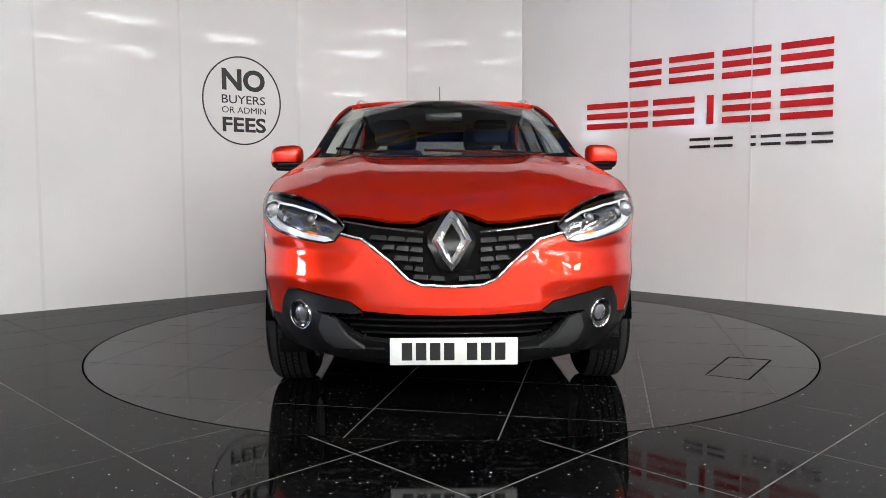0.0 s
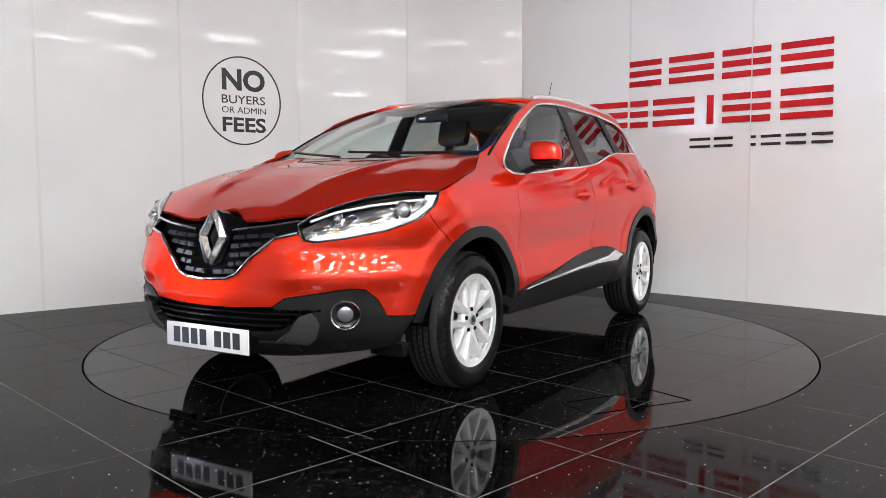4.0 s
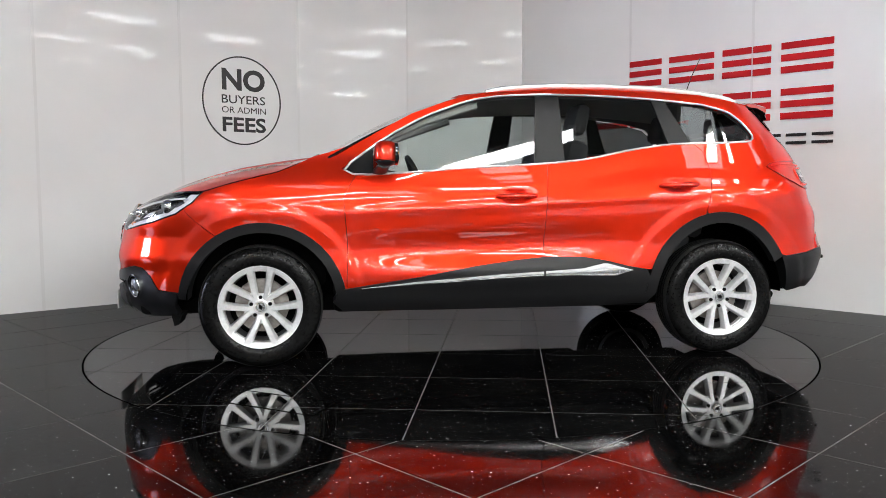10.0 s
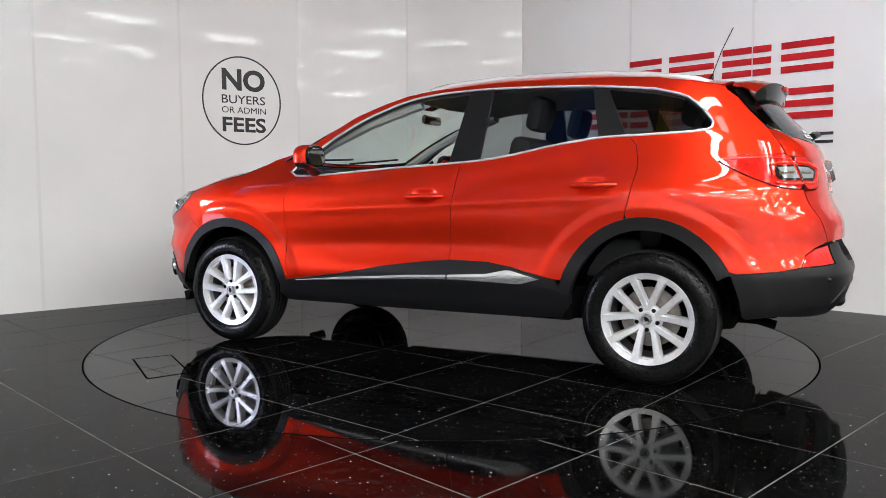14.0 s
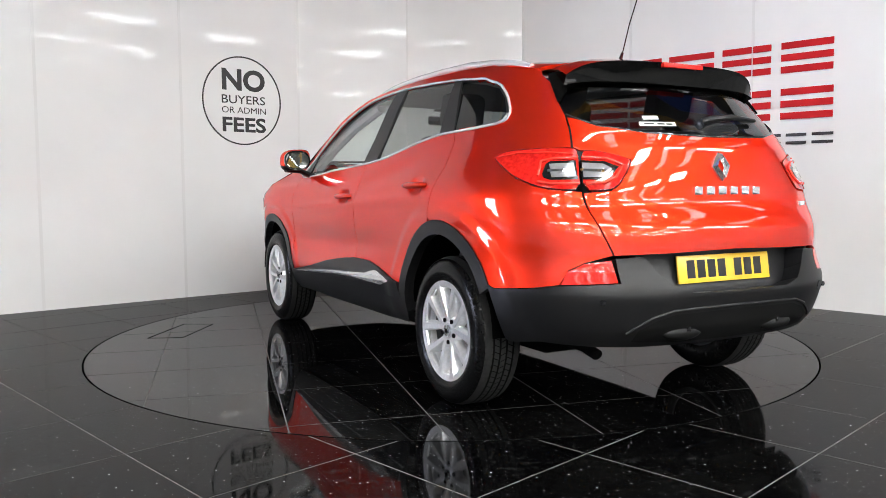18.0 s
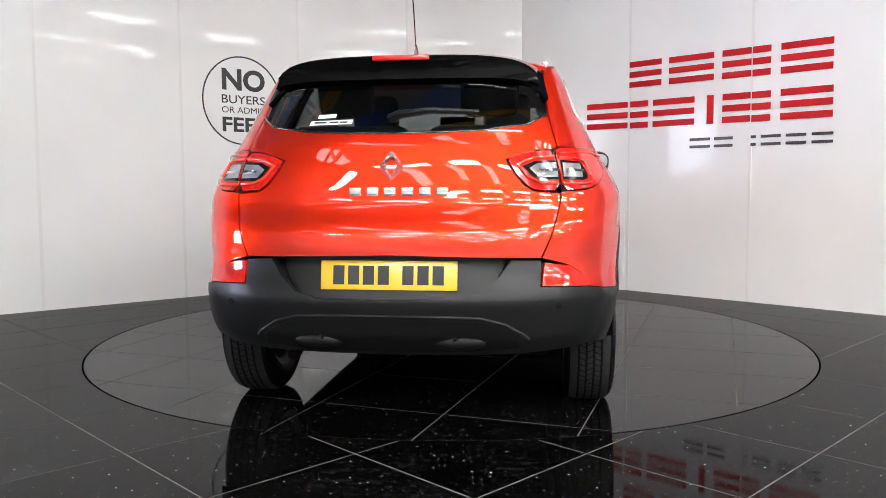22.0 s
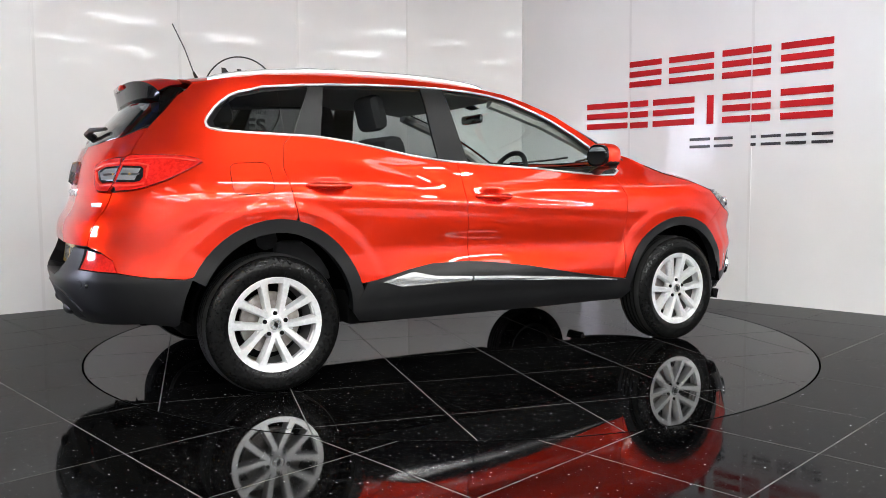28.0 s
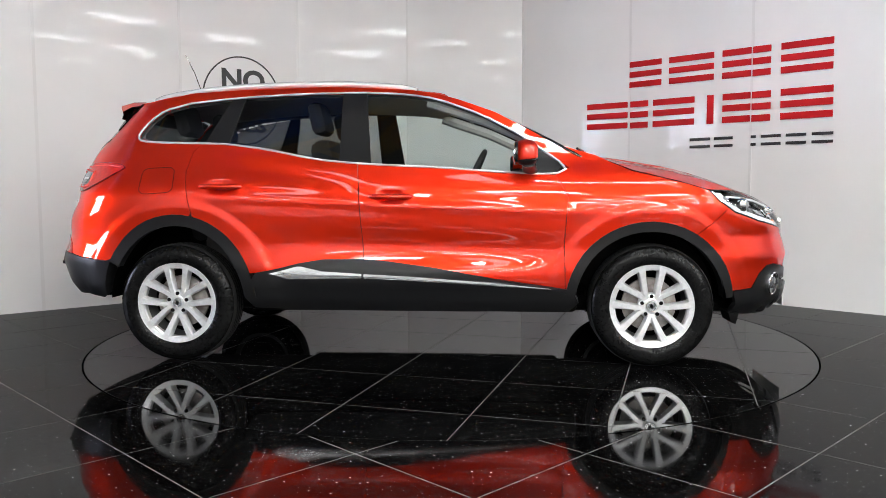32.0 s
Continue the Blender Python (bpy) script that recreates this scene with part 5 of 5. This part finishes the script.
        strip("light_guide", trail([(2.442, 1.020), (2.436, 1.078), (2.470, 1.088), (2.533, 1.090)], skin, 0.009, 0.02), 0.006, RED_GUIDE, lo, "red light guide", (side,))
        strip("light_guide", trail([(2.546, 1.092), (2.610, 1.087), (2.660, 1.062), (2.645, 1.016), (2.617, 0.993), (2.570, 0.993)], skin, 0.009, 0.02), 0.006, RED_GUIDE, li, "red light guide", (side,))
        strip("light_guide", trail([(2.446, 0.998), (2.48, 0.990), (2.556, 0.991)], skin, 0.009, 0.02), 0.006, RED_GUIDE, lo, "red light guide", (side,))
        panel("core_bar", [(2.462, 1.044), (2.527, 1.046), (2.530, 1.036), (2.464, 1.034)], skin, CHROME, lo, "", 0.02, 0.02, 0.0115, 0.002, (side,))
        panel("core_bar", [(2.548, 1.046), (2.610, 1.044), (2.612, 1.034), (2.552, 1.036)], skin, CHROME, li, "", 0.02, 0.02, 0.0115, 0.002, (side,))
        panel("reflector", [(2.475, 0.606), (2.497, 0.655), (2.540, 0.686), (2.606, 0.700), (2.612, 0.616)], skin, RED_LENS, car, "red bumper reflector", 0.03, 0.03, 0.004, 0.02, (side,))
    # bumper and plate recess
    bum = [(3.0, 0.565), (2.816, 0.569), (2.760, 0.593), (2.717, 0.648), (2.689, 0.712), (2.617, 0.705), (2.618, 0.612), (2.473, 0.601), (2.403, 0.586), (2.29, 0.571)] + arch(-1.31, 0.445, 0.50, 150, 176, 5) + [by_x(-1.77, 0.36), (2.43, 0.375), (2.592, 0.362), (2.689, 0.358), (3.0, 0.352)]
    panel("rear_bumper", mirrored(bum, 3.0), skin, CLAD, car, "black grained plastic rear bumper", 0.02, 0.02, 0.006, 0.08)
    panel("plate_recess", mirrored([(3.0, 0.725), (2.69, 0.716), (2.715, 0.655), (2.755, 0.60), (2.81, 0.574), (3.0, 0.570)], 3.0), skin, CLAD, car, "black plate recess", 0.05, 0.04, -0.075, 0.0)
    strip("bumper_ridge", trail([(6 - s, z) for s, z in ((2.64, 0.42), (2.654, 0.437), (2.702, 0.479), (2.760, 0.504))] + [(3.24 - k * 0.12, 0.509) for k in range(1, 4)] + [(2.760, 0.504), (2.702, 0.479), (2.654, 0.437), (2.64, 0.42)], skin, 0.006, 0.03), 0.007, CLAD, car)
    for s, z in ((2.57, 0.544), (2.82, 0.421), (3.18, 0.421), (3.43, 0.544)):
        p = Vector(skin(s, z))
        bm = bmesh.new()
        cyl(bm, 0.011, 0.012, Matrix.Translation(p + Vector((-0.008, 0.002 if p.y > 0 else -0.002, 0))) @ pose(0, 0, 0, 0, 90), 16)
        part("parking_sensor", bm, GLOSS_BLACK, car)
    low = [(3.0, 0.495), (2.768, 0.490), (2.712, 0.466), (2.668, 0.43), (2.66, 0.385), (2.80, 0.372), (3.0, 0.368)]
    panel("diffuser", mirrored(low, 3.0), skin, DEEP_PLASTIC, car, "black rear diffuser panel", 0.04, 0.03, 0.0085, 0.0)
    for y in (0.26, -0.26):
        bm = bmesh.new()
        got = bmesh.ops.create_uvsphere(bm, u_segments=20, v_segments=10, radius=1.0)["verts"]
        bmesh.ops.transform(bm, matrix=Matrix.Translation(Vector(skin(*tail(y, 0.408))) + Vector((0.01, 0, 0))) @ Matrix.Diagonal((0.035, 0.105, 0.034, 1)), verts=got)
        part("sensor_hump", bm, DEEP_PLASTIC, car)
    bm = bmesh.new()
    tube(bm, [(-1.62, 0.46, 0.31), (-1.80, 0.46, 0.305), (-1.88, 0.46, 0.285)], 0.028, 14, False, 0.8)
    bmesh.ops.recalc_face_normals(bm, faces=bm.faces)
    part("exhaust_pipe", bm, DARK, car, "dull steel exhaust pipe")
    panel("tow_cover", soft([(3.36, 0.53), (3.405, 0.527), (3.41, 0.565), (3.365, 0.568)], 1), skin, CLAD, car, "", 0.03, 0.03, 0.0085, 0.004)
    em = Matrix.Translation(Vector(skin(3.0, 1.062)) + Vector((-0.012, 0, 0))) @ Matrix(((0, 0, -1, 0), (-1, 0, 0, 0), (0, 1, 0, 0), (0, 0, 0, 1))) @ pose(0, 0, 0, -14)
    emblem("emblem", em, 0.046, 0.062, car)
    for k in range(6):
        y = 0.158 - 0.0665 * k
        p = Vector(skin(*tail(y - 0.02, 0.963)))
        bm = bmesh.new()
        box(bm, p.x - 0.008, p.x + 0.004, y - 0.044, y, 0.946, 0.980, 0.003)
        part("badge_bar", bm, BADGE, car, "chrome lettering bar")
    bm = bmesh.new()
    p = Vector(skin(*tail(-0.555, 0.905)))
    box(bm, -0.006, 0.006, -0.04, 0.04, -0.010, 0.010, 0.002, Matrix.Translation(p) @ pose(0, 0, 0, 0, 0, 24))
    part("trim_badge", bm, BLADE, car, "small silver badge")


def number_plate(name, x, z, tilt, face, base, label):
    """A plate with plain dark bars in place of its characters; face 1 looks ahead, -1 astern."""
    m = pose(x, 0.006, z) @ Matrix(((0, 0, face, 0), (face, 0, 0, 0), (0, 1, 0, 0), (0, 0, 0, 1))) @ pose(0, 0, 0, tilt)
    bm = bmesh.new()
    box(bm, -0.26, 0.26, -0.0555, 0.0555, -0.004, 0.004, 0.002, m)
    plate = part(name, bm, base, car, label)
    for k in range(7):
        x0 = -0.212 + 0.0572 * k + (0.036 if k > 3 else 0.0)
        bm = bmesh.new()
        box(bm, x0, x0 + 0.043, -0.036, 0.036, 0.004, 0.0052, 0.0, m)
        part("plate_bar", bm, BLACK_INK, plate, smooth=False)


def build_wheels():
    master = None
    for x in (1.323, -1.323):
        for side in BOTH:
            m = pose(x, 0.775 * side, 0.335, 0, 0, 0 if side > 0 else 180) @ pose(0, 0, 0, 0, (0 if x > 0 or side < 0 else 36), 0)
            if master is None:
                master = wheel()
                master.parent = car
                master.matrix_basis = m
            else:
                w = copy_thing(master, m)
                w.parent = car


def wheel():
    """A wheel on the y axis: outside towards +y."""
    T = pose(0, 0, 0, -90)
    bm = bmesh.new()
    lathe(bm, [(0.196, 0.088), (0.200, 0.096), (0.226, 0.101), (0.232, 0.097), (0.228, 0.085), (0.212, 0.08), (0.196, 0.074), (0.194, 0.045)], T, 60)
    lathe(bm, [(0.072, 0.045), (0.072, 0.070), (0.064, 0.080), (0.034, 0.086), (0.030, 0.082), (0.0005, 0.082)], T, 40)
    bmesh.ops.recalc_face_normals(bm, faces=bm.faces)
    rim = part("wheel", bm, ALLOY, None, "ten-spoke silver alloy wheel with a black tyre", angle=40)
    # inner barrel, coloured dark for the shade inside the wheel
    bm = bmesh.new()
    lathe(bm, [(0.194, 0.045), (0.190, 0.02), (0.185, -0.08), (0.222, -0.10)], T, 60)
    part("barrel", bm, BARREL, rim, "inner barrel, its shade put into the colour")
    for k in range(5):
        for d in (-1, 1):
            bm = bmesh.new()
            spoke(bm, T, k * 72 + 54 + d * 31, k * 72 + 54 + d * 15.5)
            bmesh.ops.recalc_face_normals(bm, faces=bm.faces)
            part("spoke", bm, ALLOY, rim, angle=40)
    for k in range(5):
        # web that joins each pair of spokes at the hub
        bm = bmesh.new()
        a = radians(k * 72 + 90)
        pts = [(r * math.cos(a + q), r * math.sin(a + q)) for r, q in ((0.045, -0.30), (0.085, -0.16), (0.094, 0.0), (0.085, 0.16), (0.045, 0.30))]
        prism(bm, pts, 0.055, 0.078, T)
        bmesh.ops.recalc_face_normals(bm, faces=bm.faces)
        part("spoke_web", bm, ALLOY, rim, smooth=False)
    bm = bmesh.new()
    lathe(bm, [(0.215, 0.088), (0.232, 0.104), (0.262, 0.111), (0.29, 0.109), (0.312, 0.098), (0.325, 0.085), (0.3345, 0.060), (0.3350, 0.0), (0.3345, -0.060), (0.325, -0.085), (0.312, -0.098), (0.29, -0.109), (0.25, -0.11), (0.215, -0.10)], T, 72)
    tyre = part("tyre", bm, RUBBER, rim, "black rubber tyre")
    bm = bmesh.new()
    lathe(bm, [(0.3262, 0.085), (0.3350, 0.060), (0.3356, 0.0), (0.3350, -0.060), (0.3262, -0.085)], T, 72)
    part("tread", bm, TREAD, rim, "worn black tread", angle=60)
    for h in (-0.048, -0.016, 0.016, 0.048):
        bm = bmesh.new()
        lathe(bm, [(0.3362, h - 0.0045), (0.3362, h + 0.0045)], T, 72)
        part("tread_groove", bm, DARK, rim)
    bm = bmesh.new()
    for k in range(72):
        for h0, h1, tw in ((0.052, 0.094, 0.02), (-0.094, -0.052, -0.02), (0.0205, 0.0435, 0.03), (-0.0435, -0.0205, 0.03), (-0.0115, 0.0115, -0.03)):
            a = k * math.tau / 72
            r0, r1 = 0.3362, 0.3235 if abs(h0) > 0.05 or abs(h1) > 0.05 else 0.3362
            for (ha, ra), (hb, rb) in (((h0, r0), (h1, r1)) if h0 > 0 else ((h0, r1), (h1, r0)),):
                w = 0.006
                q = [T @ Vector((ra * math.cos(a - w), ra * math.sin(a - w), ha)), T @ Vector((ra * math.cos(a + w), ra * math.sin(a + w), ha)), T @ Vector((rb * math.cos(a + w + tw), rb * math.sin(a + w + tw), hb)), T @ Vector((rb * math.cos(a - w + tw), rb * math.sin(a - w + tw), hb))]
                bm.faces.new([bm.verts.new(p) for p in q])
    tagged(part("tread_pattern", bm, DARK, rim, smooth=False), kind="stuff")
    bm = bmesh.new()
    cyl(bm, 0.026, 0.008, T @ pose(0, 0, 0.090), 24)
    cap = part("hub_cap", bm, HUB, rim, "round hub cap")
    bm = bmesh.new()
    prism(bm, [(0, 0.017), (0.011, 0), (0, -0.017), (-0.011, 0)], 0.094, 0.0965, T @ pose(0, 0, 0, 0, 0, 18))
    part("cap_mark", bm, DARK, cap, smooth=False)
    for k in range(5):
        a = radians(k * 72 + 54)
        bm = bmesh.new()
        cyl(bm, 0.0105, 0.02, T @ pose(0.053 * math.cos(a), 0.053 * math.sin(a), 0.078), 10)
        part("wheel_nut", bm, DARK, rim)
    bm = bmesh.new()
    cyl(bm, 0.148, 0.022, T @ pose(0, 0, -0.005), 40)
    part("brake_disc", bm, DISC_IRON, rim, "grey iron brake disc")
    bm = bmesh.new()
    cyl(bm, 0.20, 0.01, T @ pose(0, 0, -0.06), 40)
    part("back_plate", bm, DARK, rim)
    return rim


def spoke(bm, T, a0, a1):
    """One spoke from the hub at angle a0 to the rim at angle a1 (degrees)."""
    mix = lambda f: a0 + (a1 - a0) * f
    prof = ((0.040, a0, 0.013, 0.084), (0.085, mix(0.50), 0.0150, 0.090), (0.140, mix(0.82), 0.0165, 0.095), (0.190, mix(0.96), 0.0195, 0.0985), (0.210, a1, 0.026, 0.0995), (0.226, a1, 0.037, 0.0995))
    rings = []
    for r, a, w, h in prof:
        c, s = math.cos(radians(a)), math.sin(radians(a))
        pts = [(-w * 1.25, h - 0.045), (-w, h - 0.007), (-w * 0.72, h), (w * 0.72, h), (w, h - 0.007), (w * 1.25, h - 0.045)]
        rings.append([bm.verts.new(T @ Vector((r * c - q * s, r * s + q * c, z))) for q, z in pts])
    for A, B in zip(rings, rings[1:]):
        for k in range(6):
            bm.faces.new((A[k], A[(k + 1) % 6], B[(k + 1) % 6], B[k]))


def build_inside():
    bm = bmesh.new()
    box(bm, -1.70, 2.02, -0.60, 0.60, 0.265, 0.42, 0.03)
    part("underbody", bm, DARK, car, "dark underbody")
    bm = bmesh.new()
    box(bm, 0.96, 2.0, -0.62, 0.62, 0.40, 0.80, 0.05)
    part("engine_bay", bm, DARK, car)
    bm = bmesh.new()
    box(bm, -0.93, 0.93, -0.80, 0.80, 0.285, 0.50, 0.03)
    part("cabin_floor", bm, DARK, car)
    bm = bmesh.new()
    box(bm, -2.0, -1.66, -0.60, 0.60, 0.40, 1.08, 0.05)
    box(bm, -1.70, -0.95, -0.57, 0.57, 0.40, 0.98, 0.05)
    part("boot_floor", bm, TRIM, car, "dark boot trim")
    for x, r, rz in ((1.31, 0.41, 0.415), (-1.31, 0.40, 0.445)):
        for side in BOTH:
            bm = bmesh.new()
            lathe(bm, [(r, 0.0), (r * 0.99, 0.26), (0.001, 0.27)], pose(x, 0.862 * side, 0.335, 90 * side) @ Matrix.Diagonal((1, rz / r, 1, 1)), 36)
            bmesh.ops.bisect_plane(bm, geom=bm.verts[:] + bm.edges[:] + bm.faces[:], plane_co=(0, 0, 0.36), plane_no=(0, 0, -1), clear_outer=True)
            part("wheel_liner", bm, GAP, car)
    # black filler boxes added so no light floor shows behind the rear wheels
    for side in BOTH:
        bm = bmesh.new()
        box(bm, -1.90, -1.69, 0.30 * side, 0.66 * side, 0.345, 0.46, 0.02)
        part("bumper_gap_filler", bm, DARK, car)
    # door trims and dashboard
    for side in BOTH:
        bm = bmesh.new()
        box(bm, -0.86, 0.86, 0.70 * side, 0.79 * side, 0.45, 1.04, 0.02)
        part("door_trim", bm, TRIM, car, "dark door trim")
    bm = bmesh.new()
    prism(bm, soft([(0.50, 0.55), (0.42, 0.95), (0.50, 1.06), (0.72, 1.10), (0.98, 1.09), (0.98, 0.55)], 1), -0.72, 0.72, Matrix(((1, 0, 0, 0), (0, 0, 1, 0), (0, 1, 0, 0), (0, 0, 0, 1))))
    bmesh.ops.recalc_face_normals(bm, faces=bm.faces)
    part("dashboard", bm, TRIM, car, "dark dashboard")
    bm = bmesh.new()
    c = Matrix.Translation((0.33, -0.37, 1.03)) @ pose(0, 0, 0, 0, -65)
    tube(bm, [c @ Vector((0.185 * math.cos(k * math.tau / 32), 0.185 * math.sin(k * math.tau / 32), 0)) for k in range(32)], 0.016, 8, True)
    bmesh.ops.recalc_face_normals(bm, faces=bm.faces)
    sw = part("steering_wheel", bm, TRIM, car, "black steering wheel")
    bm = bmesh.new()
    cyl(bm, 0.065, 0.05, c, 20)
    box(bm, -0.02, 0.02, -0.17, 0.17, -0.01, 0.01, 0.004, c)
    part("wheel_boss", bm, TRIM, sw)
    bm = bmesh.new()
    box(bm, 0.30, 0.33, -0.12, 0.12, 1.40, 1.46, 0.015)
    part("inside_mirror", bm, GLOSS_BLACK, car, "inside mirror")
    for x, y, w in ((-0.15, 0.37, 0.25), (-0.15, -0.37, 0.25), (-1.0, 0.33, 0.31), (-1.0, -0.33, 0.31)):
        seat(x, y, w)
    for side in BOTH:
        bm = bmesh.new()
        tube(bm, [Vector(screen(u, 0.96 * side)) + Vector((-0.05, -0.02 * side, -0.03)) for u in (0.02, 0.3, 0.6, 0.98)], 0.035, 8)
        part("pillar_trim", bm, LIGHT_TRIM, car, "pale grey pillar trim")


def seat(x, y, w):
    bm = bmesh.new()
    box(bm, x - 0.25, x + 0.27, y - w, y + w, 0.50, 0.72, 0.05)
    s = part("seat", bm, FABRIC, car, "dark fabric seat")
    bm = bmesh.new()
    box(bm, -0.07, 0.07, y - w * 0.92, y + w * 0.92, 0.0, 0.62, 0.05, pose(x - 0.26, 0, 0.66, 0, -14))
    part("backrest", bm, FABRIC, s)
    bm = bmesh.new()
    box(bm, -0.05, 0.05, y - 0.13, y + 0.13, 0.66, 0.86, 0.045, pose(x - 0.26, 0, 0.66, 0, -14))
    part("headrest", bm, FABRIC, s)


build_front()
build_sides()
build_top()
build_rear()
number_plate("front_plate", 2.224, 0.3145, 0, 1, PLATE_W, "white number plate with dark bars")
number_plate("rear_plate", -2.128, 0.65, -9, -1, PLATE_Y, "yellow number plate with dark bars")
build_wheels()
build_inside()
turntable = build_turntable()


def motions():
    steps = [k * 0.5 for k in range(65)]
    walk(turntable, [(t, pose(0, 0, 0, 0, 0, heading(t))) for t in steps])
    walk(car, [(t, pose(0, 0, 0, 0, 0, heading(t)) @ pose(CAR_X, CAR_Y, 0)) for t in steps])


build_floor()
motions()
